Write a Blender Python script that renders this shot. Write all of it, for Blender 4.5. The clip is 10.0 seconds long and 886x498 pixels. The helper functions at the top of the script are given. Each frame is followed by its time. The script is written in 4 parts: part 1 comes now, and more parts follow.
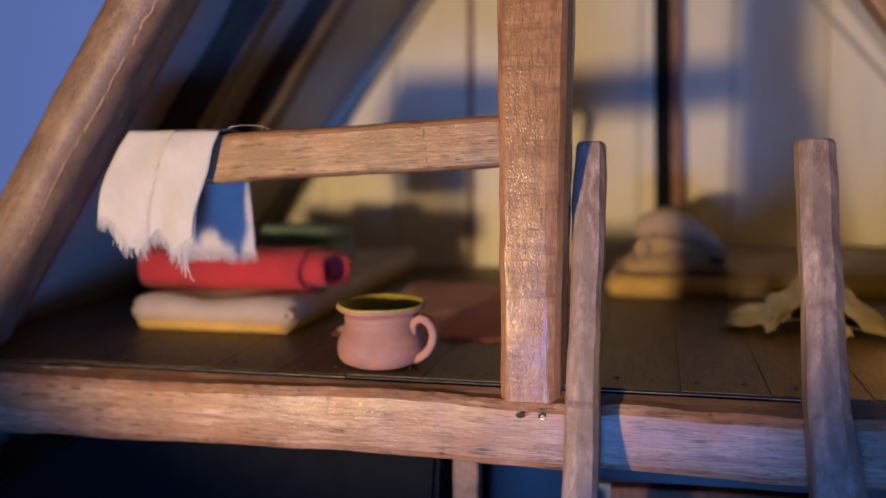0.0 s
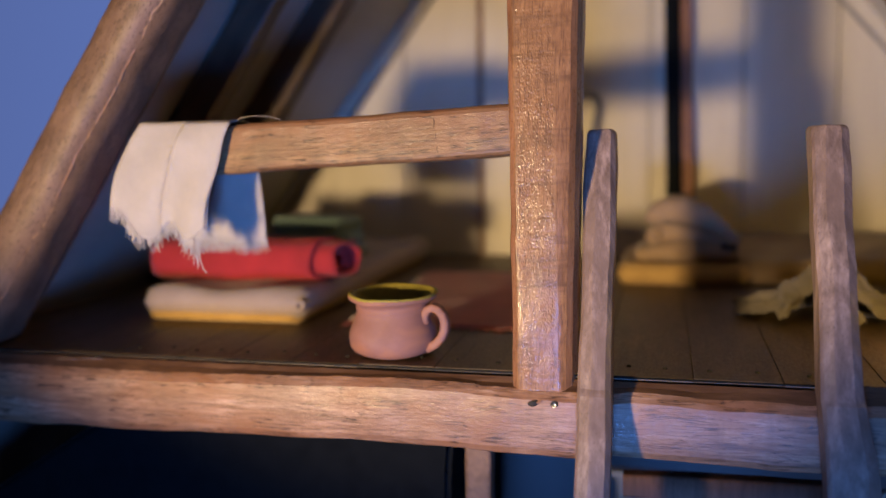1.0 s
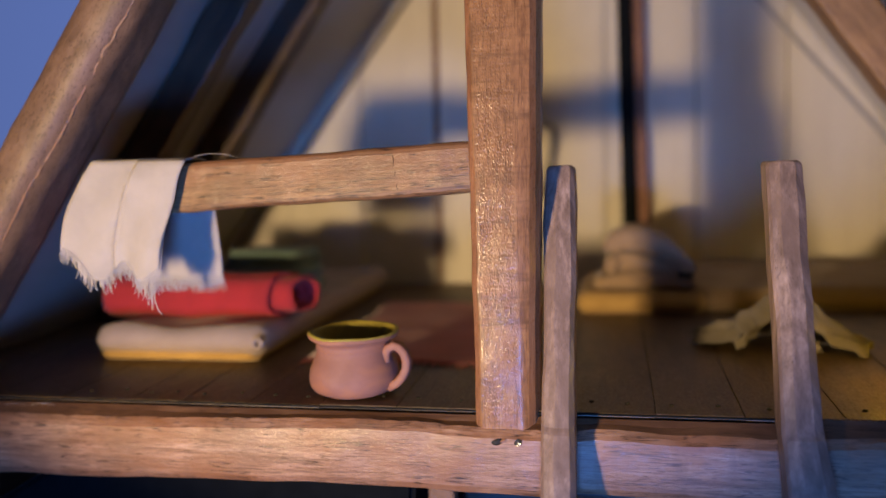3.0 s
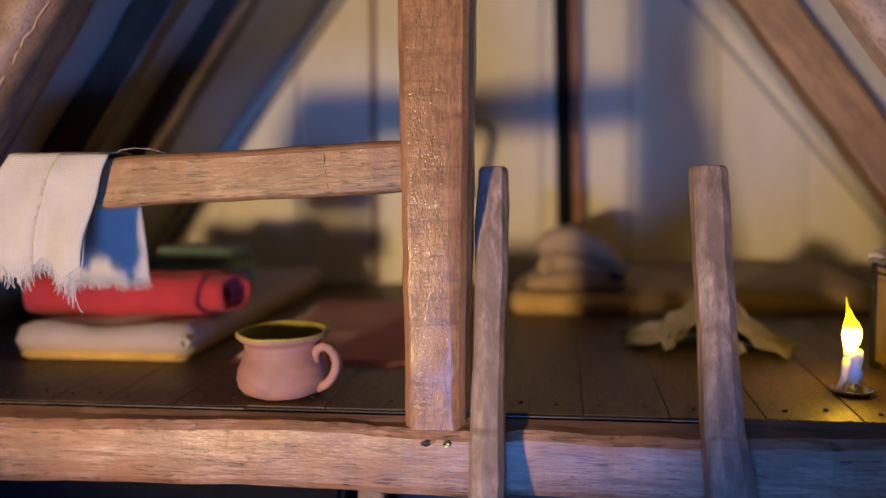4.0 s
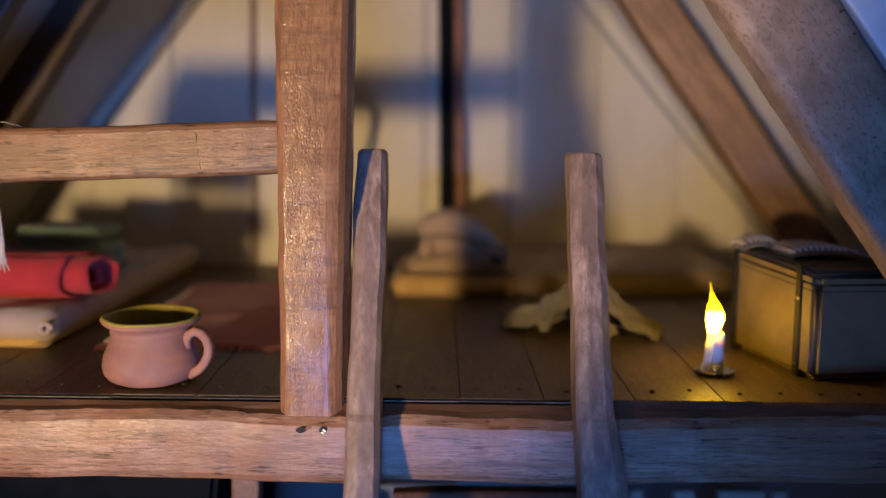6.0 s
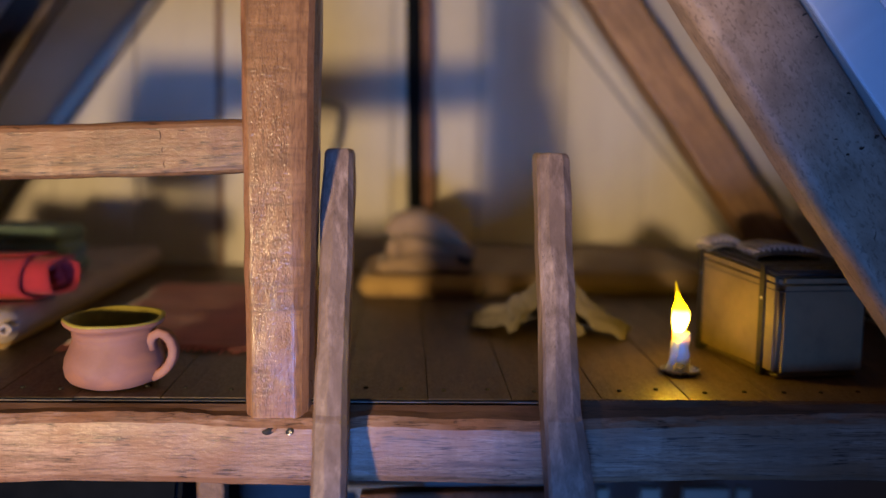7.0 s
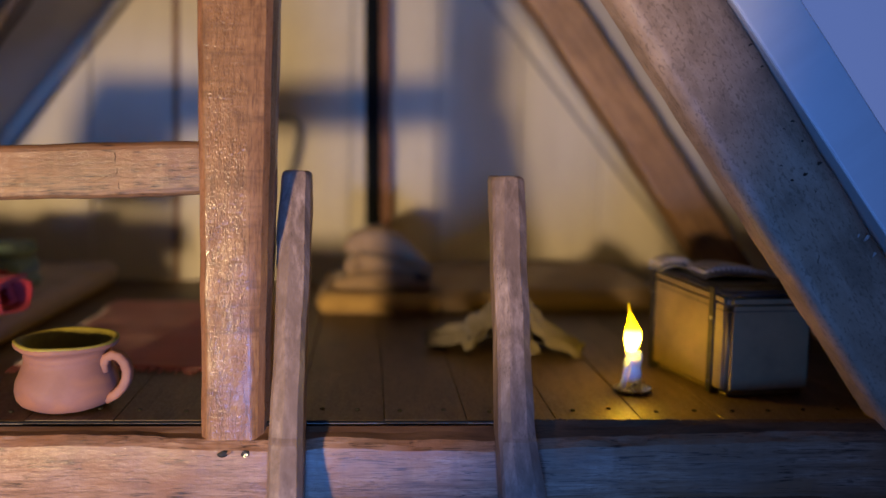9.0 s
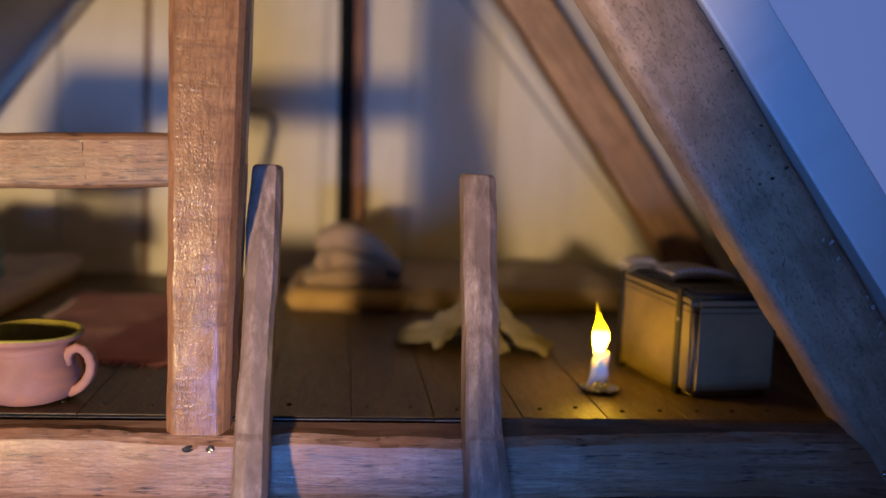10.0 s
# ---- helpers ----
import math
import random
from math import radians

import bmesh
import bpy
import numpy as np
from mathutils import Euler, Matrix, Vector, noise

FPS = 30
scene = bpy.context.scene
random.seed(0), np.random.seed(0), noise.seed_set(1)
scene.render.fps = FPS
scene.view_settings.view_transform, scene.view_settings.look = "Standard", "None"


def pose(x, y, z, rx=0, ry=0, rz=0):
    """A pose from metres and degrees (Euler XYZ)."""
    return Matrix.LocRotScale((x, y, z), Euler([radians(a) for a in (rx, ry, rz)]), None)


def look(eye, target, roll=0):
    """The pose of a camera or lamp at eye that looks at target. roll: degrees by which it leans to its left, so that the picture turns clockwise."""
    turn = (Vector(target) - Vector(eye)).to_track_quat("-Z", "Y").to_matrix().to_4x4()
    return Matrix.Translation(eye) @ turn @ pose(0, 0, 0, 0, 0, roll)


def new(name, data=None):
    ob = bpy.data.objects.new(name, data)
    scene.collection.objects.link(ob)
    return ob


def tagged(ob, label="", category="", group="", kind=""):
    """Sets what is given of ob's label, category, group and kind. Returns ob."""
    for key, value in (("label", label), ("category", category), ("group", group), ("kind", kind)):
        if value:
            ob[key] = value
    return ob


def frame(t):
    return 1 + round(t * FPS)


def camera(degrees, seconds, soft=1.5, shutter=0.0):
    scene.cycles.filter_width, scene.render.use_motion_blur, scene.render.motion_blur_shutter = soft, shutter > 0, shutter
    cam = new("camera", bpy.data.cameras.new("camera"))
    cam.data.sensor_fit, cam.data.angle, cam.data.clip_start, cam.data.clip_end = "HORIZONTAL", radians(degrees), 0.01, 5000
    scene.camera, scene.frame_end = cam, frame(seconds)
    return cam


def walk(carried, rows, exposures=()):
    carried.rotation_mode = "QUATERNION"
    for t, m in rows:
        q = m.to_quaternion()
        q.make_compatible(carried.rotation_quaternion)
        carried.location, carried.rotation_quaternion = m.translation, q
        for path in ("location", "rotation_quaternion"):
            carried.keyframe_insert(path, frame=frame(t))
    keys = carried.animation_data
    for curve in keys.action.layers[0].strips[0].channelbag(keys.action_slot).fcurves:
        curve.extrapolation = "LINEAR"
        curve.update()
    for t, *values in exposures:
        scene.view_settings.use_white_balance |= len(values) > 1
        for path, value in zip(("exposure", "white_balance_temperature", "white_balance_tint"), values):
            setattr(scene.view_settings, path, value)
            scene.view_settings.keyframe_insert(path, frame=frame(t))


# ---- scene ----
cam = camera(54.26, 10.0)
# All sizes below are in centimetres; U turns them into metres.
U = 0.01
PATH = [
    (0, (2.592, -15.104, 3.965), (2.1279, -13.1652, 3.8090), -0.25),
    (0.5, (2.595, -15.079, 4.007), (2.1169, -13.1456, 3.8294), -0.39),
    (1, (2.573, -15.114, 3.990), (2.0867, -13.1824, 3.8068), -0.71),
    (1.5, (2.575, -15.097, 3.994), (2.0887, -13.1651, 3.8125), -0.90),
    (2, (2.567, -15.068, 4.022), (2.0870, -13.1347, 3.8400), -1.18),
    (3.3, (2.443, -14.982, 4.360), (2.0985, -13.0161, 4.2338), -0.93),
    (3.5, (2.484, -14.984, 4.351), (2.1668, -13.0130, 4.2298), -0.71),
    (4, (2.613, -14.870, 4.328), (2.3613, -12.8914, 4.1833), -0.33),
    (4.5, (2.645, -14.811, 4.399), (2.4931, -12.8231, 4.2457), 0.38),
    (5, (2.707, -14.731, 4.350), (2.6118, -12.7403, 4.1800), 0.56),
    (5.5, (2.726, -14.729, 4.407), (2.6898, -12.7369, 4.2287), 0.77),
    (6, (2.755, -14.716, 4.415), (2.7642, -12.7252, 4.2219), 0.80),
    (7.5, (2.750, -14.662, 4.432), (2.8595, -12.6745, 4.2393), 1.13),
    (8, (2.817, -14.762, 4.548), (2.9431, -12.7762, 4.3502), 1.23),
    (8.5, (2.822, -14.792, 4.634), (2.9738, -12.8068, 4.4441), 1.33),
    (9, (2.803, -14.812, 4.651), (2.9795, -12.8268, 4.4829), 1.37),
    (9.5, (2.822, -14.839, 4.629), (3.0270, -12.8568, 4.4584), 1.98),
    (10, (2.844, -14.815, 4.631), (3.0837, -12.8364, 4.4617), 2.50),
]
walk(cam, [(t, look([v * U for v in eye], [v * U for v in target], roll)) for t, eye, target, roll in PATH],
     [(0, 0.02), (2, 0.03), (3.5, -0.05), (5, -0.11), (5.5, -0.06), (6, -0.15), (7.5, -0.13), (9, -0.13), (10, -0.03)])
cam.data.dof.use_dof = True
cam.data.dof.focus_distance = 15.2 * U
cam.data.dof.aperture_fstop = 8.6 * 0.01 / U

# ---- light ----
world = bpy.data.worlds.new("world")
scene.world = world
world.use_nodes = True
wnt = world.node_tree
bg = wnt.nodes["Background"]
wtc, wsep, wramp = wnt.nodes.new("ShaderNodeTexCoord"), wnt.nodes.new("ShaderNodeSeparateXYZ"), wnt.nodes.new("ShaderNodeValToRGB")
wnt.links.new(wtc.outputs["Generated"], wsep.inputs[0])
wmap = wnt.nodes.new("ShaderNodeMapRange")
wmap.inputs["From Min"].default_value, wmap.inputs["From Max"].default_value = -1, 1
wnt.links.new(wsep.outputs["Y"], wmap.inputs["Value"])
wramp.color_ramp.elements[0].position, wramp.color_ramp.elements[1].position = 0.60, 0.93
wramp.color_ramp.elements[0].color = (0.024, 0.021, 0.030, 1)
wramp.color_ramp.elements[1].color = (0.105, 0.165, 0.44, 1)
wnt.links.new(wmap.outputs[0], wramp.inputs[0])
wnt.links.new(wramp.outputs[0], bg.inputs[0])
bg.inputs[1].default_value = 1.0


def lamp_spot(name, eye, target, power, colour, degrees, blend, radius):
    data = bpy.data.lights.new(name, "SPOT")
    data.energy, data.color = power * (U * 100) ** 2, colour
    data.spot_size, data.spot_blend, data.shadow_soft_size = radians(degrees), blend, radius * U
    ob = new(name, data)
    ob.matrix_world = look([v * U for v in eye], [v * U for v in target])
    return ob


lamp_spot("room_lamp", (-10.1, -25, 0.15), (-2.8, 0, 6.9), 4.4, (1.0, 0.69, 0.36), 44.6, 0.36, 1.05)
# Blue fill lamp added out of view; what gives this light is unknown.
lamp_spot("blue_screen", (2.5, -23, -5.2), (-2.2, 0, 5.6), 2.22, (0.085, 0.29, 1.0), 91, 1.0, 2.6)


# ---- materials ----
def nodes_of(name):
    m = bpy.data.materials.new(name)
    m.use_nodes = True
    nt = m.node_tree
    return m, nt, nt.nodes["Principled BSDF"]


def link(nt, a, b):
    nt.links.new(a, b)


def coords(nt, scale, kind="Object"):
    """Coordinates in centimetres, stretched by scale."""
    tc, mp = nt.nodes.new("ShaderNodeTexCoord"), nt.nodes.new("ShaderNodeMapping")
    mp.inputs["Scale"].default_value = [s / U for s in scale]
    link(nt, tc.outputs[kind], mp.inputs["Vector"])
    return mp.outputs["Vector"]


def noise_at(nt, vec, scale, detail=4.0, rough=0.55, warp=0.0):
    n = nt.nodes.new("ShaderNodeTexNoise")
    n.inputs["Scale"].default_value, n.inputs["Detail"].default_value = scale, detail
    n.inputs["Roughness"].default_value, n.inputs["Distortion"].default_value = rough, warp
    link(nt, vec, n.inputs["Vector"])
    return n.outputs["Fac"]


def ramp(nt, fac, stops):
    r = nt.nodes.new("ShaderNodeValToRGB")
    e = r.color_ramp.elements
    while len(e) < len(stops):
        e.new(0.5)
    for k, (p, c) in enumerate(stops):
        e[k].position = p
        e[k].color = (*c, 1) if len(c) == 3 else c
    link(nt, fac, r.inputs[0])
    return r.outputs[0]


def grey(a):
    return (a, a, a)


def mix(nt, a, b, fac, kind="MIX"):
    m = nt.nodes.new("ShaderNodeMixRGB")
    m.blend_type = kind
    for k, v in ((0, fac), (1, a), (2, b)):
        if isinstance(v, (int, float)):
            m.inputs[k].default_value = v
        elif isinstance(v, tuple):
            m.inputs[k].default_value = (*v, 1)
        else:
            link(nt, v, m.inputs[k])
    return m.outputs[0]


def bump(nt, bsdf, height, strength, distance):
    b = nt.nodes.new("ShaderNodeBump")
    b.inputs["Strength"].default_value, b.inputs["Distance"].default_value = strength, distance * U
    link(nt, height, b.inputs["Height"])
    link(nt, b.outputs[0], bsdf.inputs["Normal"])


def wood(name, pale, mid, dark, axis="x", rough=0.4, cross=0.0, relief=0.6, stain=0.4, coat=0.0, pits=0.45, depth=0.06, pores=0.40, cracks=0.0, gscale=5.0, stretch=0.16, warp=0.6, gloss=0.27, blotch=None):
    """Timber with its grain along one axis, pores, stains and, if cross, saw marks across the grain."""
    pale, mid, dark = (tuple(c * 0.86 for c in t) for t in (pale, mid, dark))
    m, nt, b = nodes_of(name)
    along = {"x": (stretch, 1, 1), "y": (1, stretch, 1), "z": (1, 1, stretch)}[axis]
    pore = {"x": (0.07, 1, 1), "y": (1, 0.07, 1), "z": (1, 1, 0.07)}[axis]
    saw = {"x": (1, 0.10, 0.10), "y": (0.10, 1, 0.10), "z": (0.10, 0.10, 1)}[axis]
    grain = noise_at(nt, coords(nt, along), gscale, 6, 0.65, warp)
    fine = noise_at(nt, coords(nt, pore), 38.0, 3, 0.6, 0.3)
    big = noise_at(nt, coords(nt, (1, 1, 1)), 0.55, 4, 0.55, 0.4)
    marks = noise_at(nt, coords(nt, saw), 4.5, 4, 0.7, 0.5)
    col = ramp(nt, grain, [(0.28, dark), (0.5, mid), (0.72, pale)])
    col = mix(nt, col, tuple(c * 0.35 for c in dark), ramp(nt, fine, [(0.0, grey(0.8)), (pores - 0.07, grey(0.5)), (pores, grey(0))]))
    col = mix(nt, col, tuple(c * 0.55 for c in mid), ramp(nt, big, [(0.42, grey(0)), (0.68, grey(stain))]))
    if blotch:
        patch = noise_at(nt, coords(nt, tuple(0.3 if a < 1 else 1.1 for a in along)), 1.3, 5, 0.6, 0.4)
        col = mix(nt, col, blotch, ramp(nt, patch, [(0.44, grey(0)), (0.62, grey(0.8))]))
    if cross:
        col = mix(nt, col, tuple(c * 0.5 for c in mid), ramp(nt, marks, [(0.50, grey(0)), (0.70, grey(cross))]))
    if cracks:
        line = noise_at(nt, coords(nt, tuple(0.07 if a < 1 else 1.6 for a in along)), 4.2, 3, 0.6, 0.1)
        where = noise_at(nt, coords(nt, (1, 1, 1)), 1.9, 3, 0.6)
        thin = mix(nt, ramp(nt, line, [(0.48, grey(0)), (0.5, grey(cracks)), (0.52, grey(0))]), ramp(nt, where, [(0.46, grey(0)), (0.55, grey(1))]), 1.0, "MULTIPLY")
        col = mix(nt, col, tuple(c * 0.22 for c in dark), thin)
    link(nt, col, b.inputs["Base Color"])
    h = mix(nt, grain, fine, 0.5)
    grit = noise_at(nt, coords(nt, tuple(0.45 if a < 1 else 1 for a in along)), 20.0, 4, 0.7)
    h = mix(nt, h, grit, pits)
    if cross:
        h = mix(nt, h, marks, 0.1)
    bump(nt, b, h, relief, depth)
    if coat:
        b.inputs["Coat Weight"].default_value, b.inputs["Coat Roughness"].default_value = coat, gloss
        link(nt, b.inputs["Normal"].links[0].from_socket, b.inputs["Coat Normal"])
    r = ramp(nt, grit, [(0.3, grey(rough - 0.1)), (0.7, grey(rough + 0.18))])
    link(nt, r, b.inputs["Roughness"])
    return m


def painted(name, colour, dirt, axis="z"):
    m, nt, b = nodes_of(name)
    streak = {"z": (1, 1, 0.12), "x": (0.12, 1, 1), "y": (1, 0.12, 1)}[axis]
    s = noise_at(nt, coords(nt, streak), 2.2, 5, 0.6, 0.3)
    big = noise_at(nt, coords(nt, (1, 1, 1)), 0.3, 4, 0.6)
    col = mix(nt, colour, dirt, ramp(nt, s, [(0.45, grey(0)), (0.85, grey(0.6))]))
    col = mix(nt, col, dirt, ramp(nt, big, [(0.45, grey(0)), (0.8, grey(0.5))]))
    info = nt.nodes.new("ShaderNodeObjectInfo")
    col = mix(nt, col, tuple(c * 0.8 for c in colour), mix(nt, grey(0), grey(0.5), info.outputs["Random"]))
    link(nt, col, b.inputs["Base Color"])
    b.inputs["Roughness"].default_value = 0.55
    bump(nt, b, s, 0.3, 0.04)
    return m


def cloth(name, colour, shade, weave=42.0, rough=0.9, relief=0.5, sheen=0.2):
    colour, shade = (tuple(c * 0.88 for c in t) for t in (colour, shade))
    m, nt, b = nodes_of(name)
    v = coords(nt, (1, 1, 1))
    a, c = nt.nodes.new("ShaderNodeTexWave"), nt.nodes.new("ShaderNodeTexWave")
    for w, d in ((a, "X"), (c, "Z")):
        w.bands_direction = d
        w.inputs["Scale"].default_value, w.inputs["Distortion"].default_value = weave / 6.28, 1.2
        w.inputs["Detail Scale"].default_value = 3.0
        link(nt, v, w.inputs["Vector"])
    th = mix(nt, a.outputs["Fac"], c.outputs["Fac"], 0.5)
    big = noise_at(nt, v, 1.1, 5, 0.6)
    col = mix(nt, shade, colour, ramp(nt, big, [(0.3, grey(0.25)), (0.62, grey(1))]))
    col = mix(nt, col, shade, ramp(nt, th, [(0.1, grey(0.5)), (0.5, grey(0))]))
    link(nt, col, b.inputs["Base Color"])
    b.inputs["Roughness"].default_value = rough
    b.inputs["Sheen Weight"].default_value = sheen
    bump(nt, b, mix(nt, th, big, 0.4), relief, 0.03)
    return m


def plain(name, colour, rough, metal=0.0, spots=0.15, scale=3.0, relief=0.15):
    m, nt, b = nodes_of(name)
    n = noise_at(nt, coords(nt, (1, 1, 1)), scale, 5, 0.6)
    link(nt, mix(nt, colour, tuple(c * 0.45 for c in colour), ramp(nt, n, [(0.4, grey(0)), (0.75, grey(min(1.0, spots * 3)))])), b.inputs["Base Color"])
    b.inputs["Metallic"].default_value = metal
    link(nt, ramp(nt, n, [(0.2, grey(max(0.05, rough - 0.12))), (0.8, grey(min(1, rough + 0.12)))]), b.inputs["Roughness"])
    bump(nt, b, n, relief, 0.03)
    return m


def glowing(name, colour, strength):
    m, nt, b = nodes_of(name)
    b.inputs["Base Color"].default_value = (*colour, 1)
    b.inputs["Emission Color"].default_value = (*colour, 1)
    b.inputs["Emission Strength"].default_value = strength
    return m


POST = wood("post_wood", (0.46, 0.24, 0.098), (0.335, 0.16, 0.063), (0.155, 0.068, 0.026), "z", 0.5, cross=0.9, relief=0.5, coat=0.34, pits=0.7, depth=0.012, pores=0.45, gscale=7.0, stretch=0.3, gloss=0.15)
POST.node_tree.nodes["Principled BSDF"].inputs["Specular IOR Level"].default_value = 0.3
EDGE = wood("varnished_edge", (0.46, 0.235, 0.12), (0.34, 0.16, 0.075), (0.18, 0.078, 0.034), "z", 0.3, relief=0.5, coat=0.4, depth=0.02)
BEAM = wood("beam_wood", (0.60, 0.385, 0.268), (0.40, 0.22, 0.132), (0.16, 0.07, 0.036), "x", 0.45, cross=0.4, relief=1.0, stain=0.7, coat=0.16, pits=0.55, depth=0.016, pores=0.48, cracks=1.0, gscale=7.0, stretch=0.09, warp=0.2, gloss=0.17, blotch=(0.25, 0.11, 0.05))
# Varnish on the lip, darkened further to paint in its shade.
EDGEX = wood("varnished_shaded_lip", (0.20, 0.105, 0.056), (0.135, 0.066, 0.034), (0.07, 0.032, 0.016), "x", 0.45, relief=0.8, coat=0.12, depth=0.02, cracks=0.7)
RAFTER = wood("rafter_wood", (0.42, 0.25, 0.125), (0.30, 0.17, 0.08), (0.16, 0.09, 0.045), "x", 0.5, cross=0.15, relief=0.9, stain=0.6, coat=0.1, pits=0.6, depth=0.03)


def weathered(name, base, pale, scale=1.7, coat=0.10, flecks=0.0, relief=0.6):
    """Old timber with blotches, faint streaks along x and small dark pits."""
    m = plain(name, base, 0.45, 0, 0.28, scale, 0.5)
    nt = m.node_tree
    b = nt.nodes["Principled BSDF"]
    pit = noise_at(nt, coords(nt, (0.6, 1, 1)), 7.5, 3, 0.6, 0.6)
    fleck = noise_at(nt, coords(nt, (0.5, 1, 1)), 18, 3, 0.65, 0.3)
    streak = noise_at(nt, coords(nt, (0.25, 1, 1)), 2.6, 5, 0.65, 0.5)
    col = mix(nt, b.inputs["Base Color"].links[0].from_socket, pale, ramp(nt, streak, [(0.5, grey(0)), (0.68, grey(0.7))]))
    col = mix(nt, col, tuple(c * 0.35 for c in base), ramp(nt, fleck, [(0.31 + flecks, grey(0.55)), (0.40 + flecks, grey(0))]))
    link(nt, mix(nt, col, tuple(c * 0.1 for c in base), ramp(nt, pit, [(0.24, grey(0.9)), (0.29, grey(0))])), b.inputs["Base Color"])
    bump(nt, b, mix(nt, pit, noise_at(nt, coords(nt, (0.6, 1, 1)), 16, 4, 0.7), 0.6), relief, 0.016)
    b.inputs["Coat Weight"].default_value, b.inputs["Coat Roughness"].default_value = coat, 0.4
    link(nt, b.inputs["Normal"].links[0].from_socket, b.inputs["Coat Normal"])
    return m


FASCIA = painted("white_roof_edge", (0.86, 0.87, 0.88), (0.74, 0.74, 0.75), "y")
GREYRAFTER = weathered("weathered_timber", (0.385, 0.268, 0.185), (0.47, 0.345, 0.255), 1.3, 0.0, 0.06, 1.0)
GREYRAFTER.node_tree.nodes["Principled BSDF"].inputs["Specular IOR Level"].default_value = 0.25
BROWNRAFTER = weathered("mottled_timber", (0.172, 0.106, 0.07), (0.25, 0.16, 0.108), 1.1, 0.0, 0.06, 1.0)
BROWNRAFTER.node_tree.nodes["Principled BSDF"].inputs["Specular IOR Level"].default_value = 0.25
GOLDEN = wood("golden_wood", (0.46, 0.272, 0.125), (0.315, 0.17, 0.074), (0.12, 0.053, 0.023), "x", 0.5, cross=0.45, relief=1.0, stain=0.6, coat=0.12, pits=0.55, depth=0.018, pores=0.50, cracks=1.0, gscale=8.0, stretch=0.09, warp=0.2, gloss=0.17, blotch=(0.23, 0.105, 0.045))
RAIL = wood("ladder_wood", (0.58, 0.42, 0.35), (0.31, 0.215, 0.172), (0.15, 0.098, 0.075), "z", 0.45, relief=0.4, stain=0.35, coat=0.12, depth=0.014, gscale=6.0, stretch=0.045, pits=0.2, pores=0.40, warp=0.1, blotch=(0.20, 0.135, 0.105))
FLOOR = wood("floor_wood", (0.17, 0.112, 0.058), (0.122, 0.078, 0.039), (0.062, 0.039, 0.02), "y", 0.45, relief=0.25)
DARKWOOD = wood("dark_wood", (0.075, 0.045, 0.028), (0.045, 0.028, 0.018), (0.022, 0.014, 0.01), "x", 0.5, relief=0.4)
# Darkened rafter wood: paints in the shade on the two inner left rafters.
SHADYRAFTER = wood("shaded_rafter_wood", (0.11, 0.065, 0.035), (0.07, 0.04, 0.022), (0.035, 0.02, 0.012), "x", 0.45, relief=0.6)
RUSTY = wood("rusty_wood", (0.34, 0.165, 0.10), (0.25, 0.118, 0.07), (0.13, 0.06, 0.035), "z", 0.6)
BATTEN = wood("batten_wood", (0.36, 0.21, 0.13), (0.27, 0.155, 0.095), (0.16, 0.09, 0.055), "z", 0.5)
WALL = painted("whitewash", (0.64, 0.585, 0.455), (0.48, 0.42, 0.30))
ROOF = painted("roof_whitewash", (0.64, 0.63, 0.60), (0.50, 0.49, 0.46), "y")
# Darker copy of ROOF that paints in the shade on the left slope.
ROOFSHADE = painted("shaded_roof_whitewash", (0.35, 0.335, 0.30), (0.26, 0.24, 0.20), "y")
LOWERWALL = painted("grey_plaster", (0.46, 0.46, 0.46), (0.33, 0.33, 0.33))
BLACK = plain("black_iron", (0.0075, 0.009, 0.0105), 0.75, 0.0)
BLACK.node_tree.nodes["Principled BSDF"].inputs["Specular IOR Level"].default_value = 0.02
LINEN = cloth("linen", (0.545, 0.495, 0.445), (0.41, 0.37, 0.325), 60)
CREAM = cloth("cream_cotton", (0.43, 0.345, 0.31), (0.34, 0.265, 0.23), 40)
YELLOW = cloth("yellow_cotton", (0.60, 0.385, 0.13), (0.42, 0.26, 0.08), 40)
TICKING = cloth("ticking", (0.37, 0.265, 0.15), (0.25, 0.17, 0.09), 40)
RED = cloth("red_wool", (0.43, 0.022, 0.027), (0.26, 0.012, 0.016), 34, sheen=0.1)
GREEN = cloth("green_wool", (0.20, 0.31, 0.245), (0.12, 0.195, 0.15), 34)
RUGRED = cloth("rug_wool", (0.54, 0.14, 0.12), (0.36, 0.095, 0.08), 22, relief=0.9)
SACK = cloth("sackcloth", (0.43, 0.30, 0.18), (0.28, 0.185, 0.10), 30)
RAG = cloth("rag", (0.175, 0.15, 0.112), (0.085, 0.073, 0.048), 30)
KNIT = cloth("knitting", (0.16, 0.155, 0.14), (0.07, 0.068, 0.06), 22, relief=1.0)
CLAY = plain("pink_clay", (0.285, 0.135, 0.10), 0.68, 0, 0.10, 2.2, 0.3)
cnt = CLAY.node_tree
cb = cnt.nodes["Principled BSDF"]
blotch = noise_at(cnt, coords(cnt, (1, 1, 1.6)), 1.1, 3, 0.5, 0.8)
link(cnt, mix(cnt, cb.inputs["Base Color"].links[0].from_socket, (0.35, 0.155, 0.09), ramp(cnt, blotch, [(0.48, grey(0)), (0.62, grey(0.8))])), cb.inputs["Base Color"])
GLAZE = plain("yellow_glaze", (0.33, 0.275, 0.04), 0.6, 0, 0.2, 4.0, 0.4)
CHEST = plain("tan_painted_board", (0.20, 0.15, 0.08), 0.5, 0, 0.22, 1.1, 0.35)
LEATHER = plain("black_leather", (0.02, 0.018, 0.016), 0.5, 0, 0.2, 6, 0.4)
TIN = plain("tin", (0.55, 0.54, 0.52), 0.28, 1.0, 0.1)
